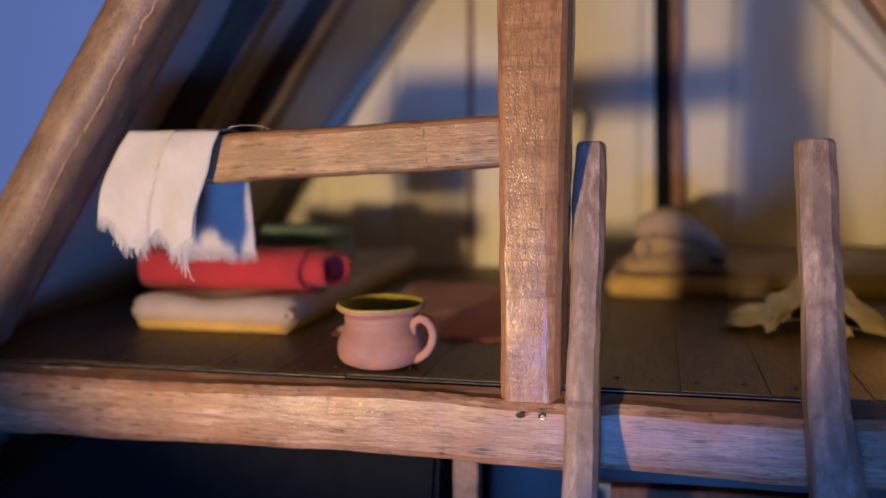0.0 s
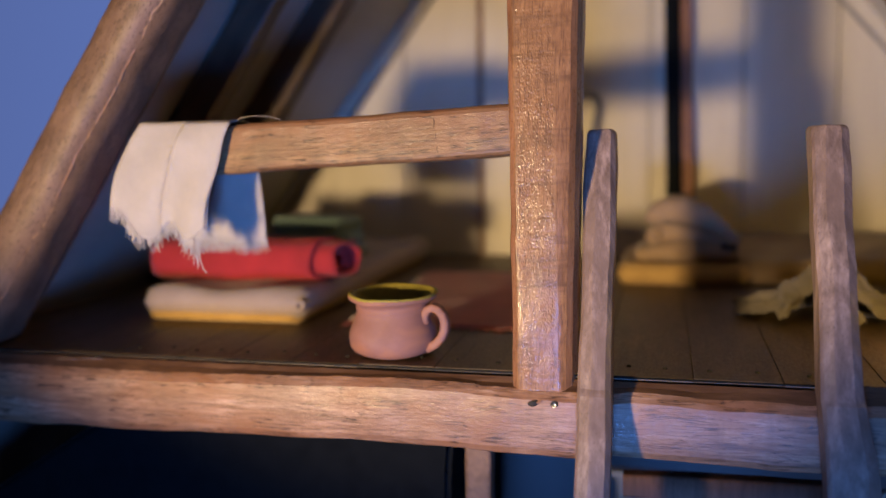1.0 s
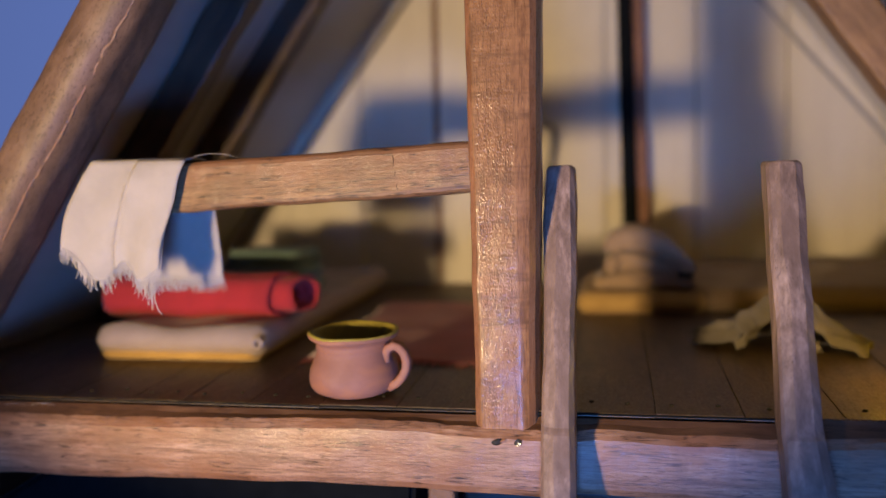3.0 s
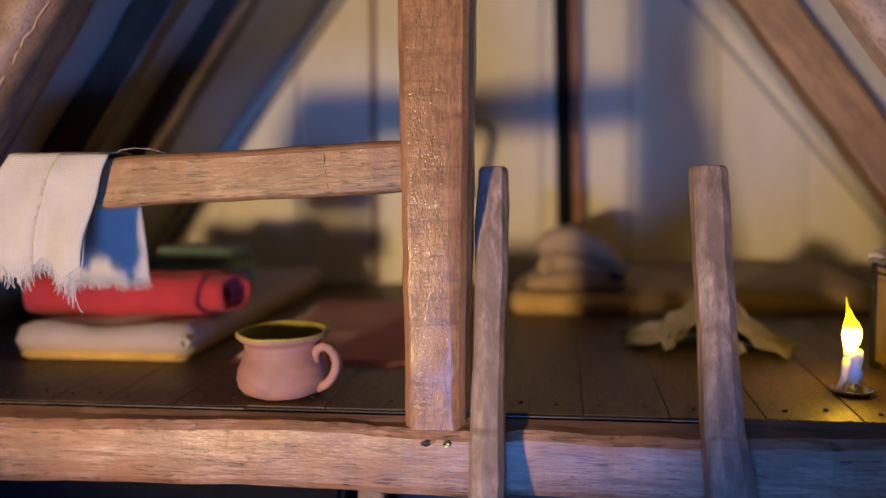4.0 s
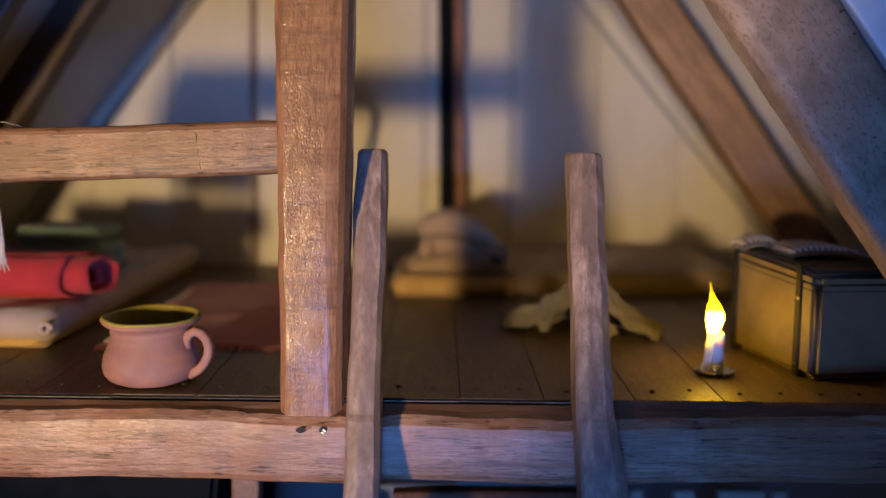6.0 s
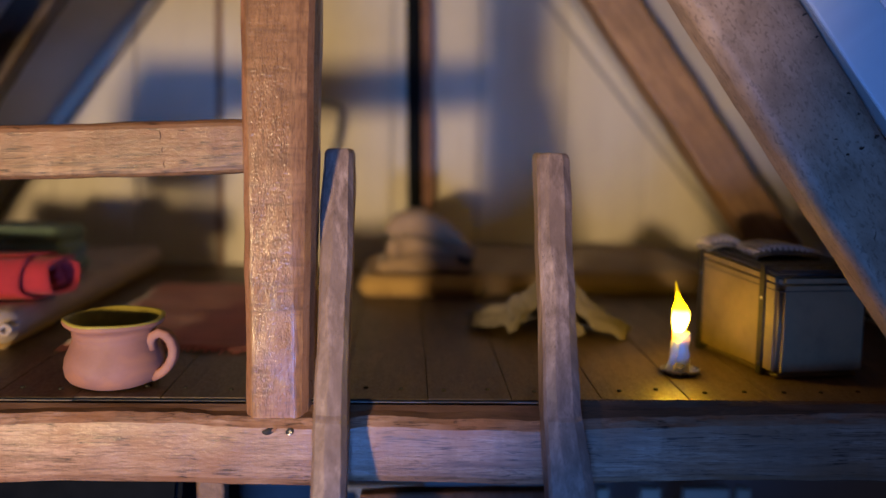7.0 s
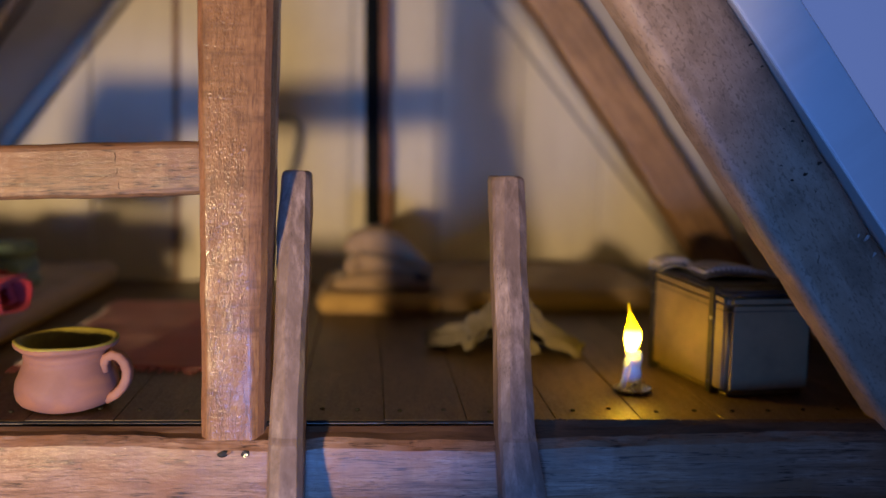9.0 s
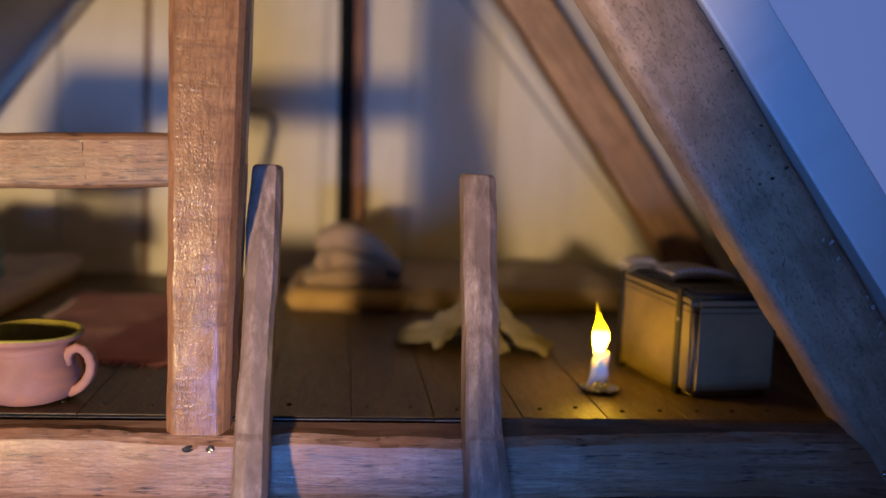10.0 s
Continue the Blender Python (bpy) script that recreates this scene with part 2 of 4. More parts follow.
WAX = plain("wax", (0.86, 0.85, 0.84), 0.4, 0, 0.05)
for w in (WAX,):
    w.node_tree.nodes["Principled BSDF"].inputs["Subsurface Weight"].default_value = 0.6
    w.node_tree.nodes["Principled BSDF"].inputs["Subsurface Radius"].default_value = (0.3 * U, 0.25 * U, 0.15 * U)
    w.node_tree.nodes["Principled BSDF"].inputs["Subsurface Scale"].default_value = 1.0
FLAME = glowing("flame", (1.0, 0.54, 0.002), 108.0)
fnt = FLAME.node_tree
fsep = fnt.nodes.new("ShaderNodeSeparateXYZ")
link(fnt, coords(fnt, (1, 1, 1)), fsep.inputs[0])
fmap = fnt.nodes.new("ShaderNodeMapRange")
fmap.inputs["From Min"].default_value, fmap.inputs["From Max"].default_value = 1.05, 2.1
link(fnt, fsep.outputs["Z"], fmap.inputs["Value"])
link(fnt, ramp(fnt, fmap.outputs[0], [(0.0, (1.0, 0.50, 0.0004)), (0.07, (1.0, 0.58, 0.02)), (0.40, (1.0, 0.60, 0.03)), (0.62, (1.0, 0.50, 0.0006)), (0.92, (0.012, 0.0075, 0.0))]), fnt.nodes["Principled BSDF"].inputs["Emission Color"])
STEEL = plain("steel", (0.20, 0.20, 0.21), 0.4, 0.9)
DARKHOLE = plain("nail_black", (0.012, 0.011, 0.01), 0.7)


# ---- mesh helpers ----
def put(name, bm, mat, parent=None, label="", m=None, smooth=False, second=None):
    """Links a bmesh, given in centimetres, as one mesh object."""
    bmesh.ops.recalc_face_normals(bm, faces=bm.faces)
    for v in bm.verts:
        v.co *= U
    me = bpy.data.meshes.new(name)
    bm.to_mesh(me)
    bm.free()
    me.materials.append(mat)
    if second:
        me.materials.append(second)
    if smooth:
        me.shade_smooth()
    ob = new(name, me)
    if m is not None:
        m = m.copy()
        m.translation *= U
        ob.matrix_world = m
    if parent is not None:
        ob.parent = parent
    if label:
        ob["label"] = label
    return ob


def thing(name, label, category, group="", kind=""):
    ob = new(name)
    ob.empty_display_size = 0.5 * U
    return tagged(ob, label, category, group, kind)


def loft(rings, caps=True, closed=True, bm=None):
    bm = bm or bmesh.new()
    rows = [[bm.verts.new(p) for p in ring] for ring in rings]
    n = len(rows[0])
    for a, b in zip(rows, rows[1:]):
        for k in range(n if closed else n - 1):
            j = (k + 1) % n
            bm.faces.new((a[k], a[j], b[j], b[k]))
    if caps:
        bm.faces.new(rows[0][::-1])
        bm.faces.new(rows[-1])
    return bm


def rrect(w, h, r, n=3):
    """A rounded rectangle round the origin, as (a, b) pairs."""
    out = []
    for cx, cy, a0 in ((w / 2 - r, h / 2 - r, 0), (-w / 2 + r, h / 2 - r, 90), (-w / 2 + r, -h / 2 + r, 180), (w / 2 - r, -h / 2 + r, 270)):
        for k in range(n + 1):
            a = radians(a0 + 90 * k / n)
            out.append((cx + r * math.cos(a), cy + r * math.sin(a)))
    return out


def wob(p, size, scale, seed=0.0):
    return noise.noise_vector(Vector(p) * scale + Vector((seed, seed * 1.7, seed * 0.3))) * size


def timber(length, w, h, r=0.12, rough=0.04, seed=0.0, step=0.4, fine=0.0, round_steps=3):
    """A hand-cut bar along x from 0 to length, w wide in y and h high in z, with worn, uneven edges."""
    n = max(4, int(length / step))
    rings = []
    for k in range(n + 1):
        x = length * k / n
        end = 0.94 if k in (0, n) else 1.0
        ring = []
        outline = rrect(w, h, r, round_steps)
        if fine:
            outline = [((1 - g) * a[0] + g * b[0], (1 - g) * a[1] + g * b[1]) for a, b in zip(outline, outline[1:] + outline[:1]) for g in ([0] if math.dist(a, b) < 0.2 else [q / 24 for q in range(24)])]
        for a, b in outline:
            p = Vector((x, a * end, b * end))
            bumps = Vector((0, a, b)).normalized() * fine * (noise.noise(Vector((x * 4, a * 19, b * 19))) + 0.5 * noise.noise(Vector((x * 9, a * 34, b * 34))))
            ring.append(p + bumps + wob(p, rough, 0.9, seed) * 1.4 + wob(p, rough * 0.5, 3.1, seed + 5))
        rings.append(ring)
    return loft(rings)


def along(a, b, up=(0, 0, 1)):
    """The pose that lays local x along a to b."""
    a, b = Vector(a), Vector(b)
    x = (b - a).normalized()
    y = Vector(up).cross(x).normalized()
    z = x.cross(y)
    m = Matrix((x, y, z)).transposed().to_4x4()
    m.translation = a
    return m, (b - a).length


def tube(points, radius, n=6, bm=None, taper=1.0):
    pts = [Vector(p) for p in points]
    rings = []
    for k, p in enumerate(pts):
        d = (pts[min(k + 1, len(pts) - 1)] - pts[max(k - 1, 0)]).normalized()
        s = d.cross(Vector((0.31, 0.87, 0.39))).normalized()
        t = d.cross(s)
        r = radius * (1 + (taper - 1) * k / (len(pts) - 1))
        rings.append([p + s * r * math.cos(6.2832 * j / n) + t * r * math.sin(6.2832 * j / n) for j in range(n)])
    return loft(rings, bm=bm)


def lathe(profile, n=28, at=(0, 0, 0), squash=1.0, caps=True):
    rings = [[Vector((at[0] + r * math.cos(6.2832 * j / n), at[1] + r * squash * math.sin(6.2832 * j / n), at[2] + z)) for j in range(n)] for r, z in profile]
    return loft(rings, caps)


def slab(corners, z0, z1, r=0.04):
    """A bevelled board over four (x, y) corners."""
    bm = bmesh.new()
    lo = [bm.verts.new((x, y, z0)) for x, y in corners]
    hi = [bm.verts.new((x, y, z1)) for x, y in corners]
    bm.faces.new(lo[::-1])
    bm.faces.new(hi)
    for k in range(4):
        bm.faces.new((lo[k], lo[(k + 1) % 4], hi[(k + 1) % 4], hi[k]))
    if r:
        bmesh.ops.bevel(bm, geom=bm.edges[:], offset=r, segments=1, affect="EDGES")
    return bm


def box(x0, x1, y0, y1, z0, z1, r=0.04):
    return slab([(x0, y0), (x1, y0), (x1, y1), (x0, y1)], z0, z1, r)


def sheet(f, nu, nv, thick=0.0):
    """A surface f(u, v) for u, v in 0..1, given thickness along its normal."""
    bm = bmesh.new()
    g = [[bm.verts.new(f(i / nu, j / nv)) for j in range(nv + 1)] for i in range(nu + 1)]
    for i in range(nu):
        for j in range(nv):
            bm.faces.new((g[i][j], g[i + 1][j], g[i + 1][j + 1], g[i][j + 1]))
    if thick:
        bmesh.ops.recalc_face_normals(bm, faces=bm.faces)
        bmesh.ops.solidify(bm, geom=bm.faces[:], thickness=thick)
    return bm

# ---- the loft: timber frame ----
FZ = 0.3  # the top of the loft floor at its front edge
RISE = math.tan(radians(3.0))  # the loft floor is tilted up towards the gable to fit the camera's view


def raise_back(ob):
    """Lays a flat piece on the climbing floor."""
    for v in ob.data.vertices:
        v.co.z += RISE * max(0.0, v.co.y)
    return ob


def scale_from_eye(root):
    """Scales a thing that was drawn on a level plan along the camera's sight lines onto the tilted floor, the more the
    deeper it stands, so that it keeps its place in the camera's view.
    """
    mean_eye = Vector((2.7, -14.85, 4.35)) * U
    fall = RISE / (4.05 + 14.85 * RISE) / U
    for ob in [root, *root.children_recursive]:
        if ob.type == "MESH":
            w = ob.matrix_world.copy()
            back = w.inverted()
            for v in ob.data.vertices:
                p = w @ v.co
                v.co = back @ mean_eye.lerp(p, 1 / (1 + fall * max(0.0, p.y)))


def roof_x(side, y, z):
    """Where the inner face of a roof slope lies."""
    out = 0.035 * max(0.0, y)
    g = min(1.0, max(0.0, y / 15.4))
    return 8.95 - (z - 7.8) / 1.31 + out if side > 0 else (1 - g) * (-7.96 + (z - 7.44) / 1.46) + g * (-7.07 + (z - 7.83) / 1.31)


def front_beam():
    t = thing("front_beam", "rough reddish-brown timber beam carrying the loft floor", "beam", kind="structure")
    rings = []
    n, m = 640, 40
    for k in range(n + 1):
        x = -13.0 + 27.4 * k / n
        top = 0.07 + 0.06 * math.sin(x * 0.45 + 2.2) + (0.06 * min(1, max(0, (x - 5.0) / 2.5)) * (1 - min(1, max(0, (x - 11) / 1.5))))
        dip = min(1.0, max(0.0, (x + 1.3) / 1.1)) * min(1.0, max(0.0, (2.2 - x) / 0.6))
        top -= 0.06 * dip * dip * (3 - 2 * dip) + 0.012 * noise.noise(Vector((x * 2.3, 0, 0)))
        low = -1.17 - 0.05 * math.sin(x * 0.5) + (0.1 if x > 1.5 else 0) * (1 - 0.6 * min(1, max(0, (x - 3) / 1.5)))
        lip = 0.115 * min(1.0, max(0.0, (x - 5.4) / 0.5)) * (1 + 0.1 * noise.noise(Vector((x * 4, 2, 0))))
        outline = [(0.42, 0.165), (0.25, 0.205 + lip), (0.16, max(0.115, top + 0.03) + lip * 0.8), (0.02, top + 0.015 * noise.noise(Vector((x * 5, 6, 0)))), (-0.05 - 0.02 * noise.noise(Vector((x * 1.7, 4, 0))), top - 0.08 - 0.05 * noise.noise(Vector((x * 1.4, 9, 0))) - 0.02 * noise.noise(Vector((x * 6, 3, 0))))]
        for q in range(m + 1):
            g = q / m
            outline.append((-0.1 - 0.03 * math.sin(math.pi * g), top - 0.16 + (low + 0.16 - top + 0.16) * g))
        outline += [(-0.04, low + 0.04), (0.06, low), (1.4, low), (1.5, low + 0.1), (1.5, 0.12)]
        ring = []
        for y, z in outline:
            p = Vector((x, y, z))
            w = wob(p, 0.03, 1.1, 3)
            if y < 0:
                w.y += 0.0012 * noise.noise(Vector((x * 3.0, 3.0, z * 17))) + 0.001 * noise.noise(Vector((x * 11, 7.0, z * 30))) + 0.002 * max(0.0, noise.noise(Vector((x * 7, 2.0, z * 1.5))) - 0.15)
            ring.append(p + w * (0 if y > 0.2 else 1))
        rings.append(ring)
    bm = loft(rings)
    bm.faces.ensure_lookup_table()
    for q in range(len(bm.faces) - 2):
        bm.faces[q].material_index = 1 if q % len(outline) in (0, 1, 2) else 0
    put("timber", bm, BEAM, t, second=EDGEX)
    # Black lumps paint in the shade inside the two nail holes.
    # each one: name, place along the beam, height, size, length, how far it stands out, its look
    for name, x, z, r, long, out, mat, label in (
            ("nail_hole", 0.42, -0.175, 0.075, 1.5, -0.112, DARKHOLE, "black lump painting the dark of an empty nail hole"), ("wood_plug", 0.52, -0.150, 0.045, 1.1, -0.130, BEAM, "torn wood in the hole"),
            ("nail_hole", 0.79, -0.175, 0.080, 1.0, -0.112, DARKHOLE, "black lump painting the dark of a nail hole"), ("nail_head", 0.80, -0.195, 0.046, 1.0, -0.130, TIN, "sunken shiny nail head")):
        b = bmesh.new()
        bmesh.ops.create_icosphere(b, subdivisions=2, radius=r)
        for v in b.verts:
            v.co = Vector((x + v.co.x * long, out + v.co.y * 0.35, z + v.co.z * 0.8 + v.co.x * 0.25)) + wob(v.co, 0.02, 14, x)
        put(name, b, mat, t, label)
    b = bmesh.new()
    bmesh.ops.create_icosphere(b, subdivisions=2, radius=0.06)
    for v in b.verts:
        v.co = Vector((13.1 + v.co.x, -0.22 + v.co.y * 0.5, -0.55 + v.co.z))
    put("nail_head", b, TIN, t)
    rnd = random.Random(4)
    b = bmesh.new()
    for k in range(46):
        x = 6.0 + 3.2 * k / 45 + rnd.uniform(-0.03, 0.03)
        h, lean = rnd.uniform(0.04, 0.09), rnd.uniform(-0.05, 0.05)
        tube([(x, 0.24, 0.30), (x + lean, 0.20 - rnd.uniform(0, 0.16), 0.31 + h * 0.6)], 0.014, 4, b, 0.4)
    for k, (x, ln) in enumerate(((-9.6, 0.5), (-9.0, 0.45), (-8.75, 0.3))):
        put("loose_fibre", tube([(x, 0.12, 0.16), (x + ln * 0.5, 0.08, 0.20 + 0.03 * k), (x + ln, 0.1, 0.17)], 0.0035, 4), LINEN, t, "pale straw fibre")
    tagged(put("splinters", b, EDGEX, t), "torn wood fibres along the edge", kind="stuff")


def post():
    """A squared post: sawn rough in the middle of its face, smooth on the chamfer, varnished edges."""
    bm = bmesh.new()
    rows = []
    n, m, c = 640, 64, 10
    for k in range(n + 1):
        z = -0.27 + 10.77 * k / n
        g = z / 7.4
        sway = 0.03 * noise.noise(Vector((z * 0.8, 2, 0))) + 0.015 * noise.noise(Vector((z * 3.1, 5, 0)))
        xl, xf, xr = 0.01 - 0.07 * g, 0.86 - 0.09 * g + sway, 1.14 + 0.11 * g
        xa = xl + 0.13 + 0.6 * sway
        outline = [(xl, 0.16), (xl + 0.025, 0.07), (xl + 0.1, 0.012)]
        outline += [(xa + (xf - xa) * q / m, -0.012 * math.sin(math.pi * q / m)) for q in range(m + 1)]
        xs = xr - 0.17
        outline += [(xf + (xs - xf) * q / c, 0.002 + 0.045 * (q / c) ** 1.5) for q in range(1, c + 1)]
        outline += [(xs + 0.1, 0.15), (xr, 0.34), (xr, 0.8), (xl, 0.8)]
        ring = []
        for q, (x, y) in enumerate(outline):
            p = Vector((x, y, z))
            w = wob(p, 0.02, 1.3, 11)
            if 3 <= q <= 3 + m:
                edge = min(1.0, (q - 2) / 7, (4 + m - q) / 7)
                patch = max(0.65, 0.7 + 1.1 * noise.noise(Vector((x * 2.2, 8, z * 1.3))))
                rough = 0.0012 * noise.noise(Vector((x * 20, 1.0, z * 10))) + 0.0046 * noise.noise(Vector((x * 44, 5.0, z * 24)))
                saw = noise.noise(Vector((x * 1.6, 3.0, z * 11)))
                w.y += edge * (rough * patch * 1.15 + 0.006 * max(0.0, saw - 0.15))
            elif q > 3 + m and q <= 3 + m + c:
                w.y += 0.002 * noise.noise(Vector((x * 30, 5.0, z * 4)))
            ring.append(bm.verts.new(p + w))
        rows.append(ring)
    c = len(outline)
    for a, b in zip(rows, rows[1:]):
        for q in range(c):
            f = bm.faces.new((a[q], a[(q + 1) % c], b[(q + 1) % c], b[q]))
            f.material_index = 1 if q in (0, 1, c - 5, c - 4, c - 3) else 0
    bm.faces.new(rows[0][::-1])
    bm.faces.new(rows[-1])
    tagged(put("post", bm, POST, second=EDGE), "upright reddish-brown timber post with saw marks", "post", kind="structure")


def rung():
    m, length = along((-7.3, 0.72, 4.35), (0.08, 0.72, 4.69))
    rail = put("cross_rail", timber(length, 0.94, 0.92, 0.13, 0.022, 21, 0.09, fine=0.0015), GOLDEN, m=m)
    tagged(rail, "horizontal wooden rail between rafter and post", "rail", kind="structure")
    cut = [(5.87 + 0.012 * math.sin(k * 2.1) + 0.006 * k, -0.466 - 0.004 * math.sin(k * 1.7), 0.30 - 0.07 * k) for k in range(10)]
    put("saw_mark", tube(cut, 0.008, 5, None, 1.8), EDGEX, rail, "short dark saw cut")


def rafters():
    # Each one: side, front face, depth, two places (x, z) on its outer edge, width, rounding, top.
    for k, (side, y, depth, p, q, w, r) in enumerate((
            (-1, -0.2, 1.75, (-7.94, 7.44), (-10.02, 4.4), 1.22, 0.58), (1, -0.2, 1.0, (8.94, 7.84), (11.79, 3.91), 1.70, 0.30),
            (-1, 4.2, 0.7, (-7.28, 8.15), (-9.3, 5.2), 0.9, 0.1), (-1, 7.6, 0.8, (-6.85, 8.85), (-8.9, 5.85), 1.0, 0.1), (1, 6.4, 0.9, (8.14, 8.7), (11.40, 4.23), 1.04, 0.1))):
        slope = (q[1] - p[1]) / (q[0] - p[0])
        foot_z, top_z = -0.3 if y < 0 else 4.2 if k == 2 else FZ - 0.05, 13.5
        a, b = (Vector((p[0] + (z - p[1]) / slope, y + depth / 2, z)) for z in (foot_z, top_z))
        d = (b - a).normalized()
        inward = Vector((-side * abs(d.z), 0, -abs(d.x)))
        a, b = a + inward * w / 2, b + inward * w / 2
        m, length = along(a, b, inward)
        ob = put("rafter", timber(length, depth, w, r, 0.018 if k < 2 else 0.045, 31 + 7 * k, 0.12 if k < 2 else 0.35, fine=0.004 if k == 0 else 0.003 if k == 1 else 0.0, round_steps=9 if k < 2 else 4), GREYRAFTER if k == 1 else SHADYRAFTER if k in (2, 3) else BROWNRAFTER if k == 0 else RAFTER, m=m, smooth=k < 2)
        if k == 0:
            # a thin torn ridge that surfaces here and there along the arris
            rings = []
            for i in range(420):
                x = 1.0 + (length - 2.0) * i / 419
                a = radians(50 + 8 * noise.noise(Vector((x * 0.7, 0, 0))) + 4 * noise.noise(Vector((x * 4, 5, 0))))
                lift = -0.012 + 0.035 * noise.noise(Vector((x * 1.6, 3, 0))) + 0.025 * noise.noise(Vector((x * 6, 7, 0)))
                cy, cz = depth / 2 - r + (r + lift) * math.cos(a), w / 2 - r + (r + lift) * math.sin(a)
                rings.append([Vector((x, cy + 0.03 * math.cos(q * 1.2566), cz + 0.03 * math.sin(q * 1.2566))) for q in range(5)])
            put("torn_edge", loft(rings), GOLDEN, ob, "splintered raw edge")
        if k == 1:
            back = m.inverted()
            for x, z, size in ((9.34, 7.03, 0.05), (9.56, 6.66, 0.04), (9.51, 6.52, 0.05), (9.40, 6.35, 0.04), (10.16, 5.74, 0.05), (10.02, 5.60, 0.03), (10.36, 5.42, 0.04), (9.63, 5.45, 0.03),
                               (10.0, 4.96, 0.035), (10.70, 5.03, 0.05), (10.45, 4.84, 0.06), (10.22, 4.72, 0.05), (10.06, 4.60, 0.06), (10.64, 4.53, 0.04), (10.31, 4.30, 0.04)):
                b = bmesh.new()
                bmesh.ops.create_icosphere(b, subdivisions=2, radius=size * 0.6)
                for v in b.verts:
                    v.co = back @ (Vector((x + v.co.x * 1.5, y + 0.003 + v.co.y * 0.25, z + v.co.z * 0.7 + v.co.x * 0.6)) + wob(v.co, 0.03, 18, x))
                put("pit", b, DARKWOOD, ob, "small dark pit")
            for x, z, size in ((11.64, 3.74, 0.035), (11.50, 3.79, 0.02), (11.79, 3.45, 0.025), (12.45, 2.76, 0.04), (12.57, 2.59, 0.05), (12.54, 2.44, 0.03), (12.71, 2.29, 0.04), (12.75, 2.09, 0.05), (12.65, 2.07, 0.03)):
                b = bmesh.new()
                bmesh.ops.create_icosphere(b, subdivisions=3, radius=size * 0.65)
                for v in b.verts:
                    v.co = back @ (Vector((x + v.co.x * 1.2, y + 0.002 + v.co.y * 0.3, z + v.co.z * 1.6)) + wob(v.co, 0.07, 22, x))
                put("paint_fleck", b, LINEN, ob, "splash of white paint")
        tagged(ob, "sloping weathered brown timber rafter, worn edges", "rafter", "roof rafters", "structure")


def roof():
    for side, name in ((-1, "roof_left"), (1, "roof_right")):
        def f(u, v, s=side):
            y, z = (-0.1 if s > 0 else 0.6) + (16.3 if s > 0 else 15.7) * u, (-1.6 + 21.6 * v) if s > 0 else (-9.0 + 29.0 * v)
            return Vector((roof_x(s, y, z), y, z)) + Vector((s * 0.02, 0, 0)) + wob((0, y, z), 0.05, 0.3, 4)
        bm = bmesh.new()
        g = [[[bm.verts.new(f(i / 12, j / 12) + Vector((side * 0.2 * k, 0, 0.1 * k))) for j in range(13)] for i in range(13)] for k in (0, 1)]
        for k in (0, 1):
            for i in range(12):
                for j in range(12):
                    bm.faces.new((g[k][i][j], g[k][i + 1][j], g[k][i + 1][j + 1], g[k][i][j + 1]))
        for i in range(12):
            for j in (0, 12):
                bm.faces.new((g[0][i][j], g[0][i + 1][j], g[1][i + 1][j], g[1][i][j]))
                bm.faces.new((g[0][j][i], g[0][j][i + 1], g[1][j][i + 1], g[1][j][i]))
        ob = tagged(put(name, bm, ROOF if side > 0 else ROOFSHADE), "whitewashed boarded roof slope" if side > 0 else "boarded roof slope, greyed to paint in its shade", "roof", kind="structure")
        if side > 0:
            m, length = along((roof_x(1, 0, -1.5) + 0.44, -0.02, -1.5 + 0.31), (roof_x(1, 0, 20.0) + 0.44, -0.02, 20.0 + 0.31), (0, -1, 0))
            put("roof_edge", timber(length, 1.0, 0.26, 0.04, 0.012, 3, 0.6), FASCIA, ob, "white board closing the roof edge", m=m)


def back_wall():
    t = thing("wall_back", "cream whitewashed vertical boards closing the gable", "wall", kind="structure")
    edges = [-14.5, -11.4, -8.8, -6.1, -3.43, -0.65, 2.22, 5.09, 7.87, 10.69, 13.1, 16]
    for k, (a, b) in enumerate(zip(edges, edges[1:])):
        g = 0.014
        y = 14.15 + 0.03 * math.sin(k * 2.3)
        put("plank", box(a + g, b - g, y, y + 0.35, -1.2 if k % 2 else -1.22, 21.0, 0.03), WALL, t)
    # Unseen board added to stop light leaking between the planks.
    put("backing", box(-14.4, 15.9, 14.54, 14.7, -1.1, 20.9, 0), WALL, t)
    # Darker strips paint in the shade of the corner between wall and roof.
    for a, b in (((-11.94, 14.06, 0.76), (-2.37, 14.06, 13.3)), ((5.3, 14.06, 12.05), (14.2, 14.06, 1.5))):
        m, length = along(a, b, (0, 1, 0))
        put("edge_strip", timber(length, 0.1, 0.14, 0.03, 0.02, 5, 0.5), DARKWOOD if a[0] < 0 else ROOFSHADE, t, "strip painting the shade where wall meets roof", m=m)
    put("batten", box(-3.52, -3.31, 14.07, 14.16, 0.5, 20.0, 0.04), BATTEN, t, "narrow brown batten")


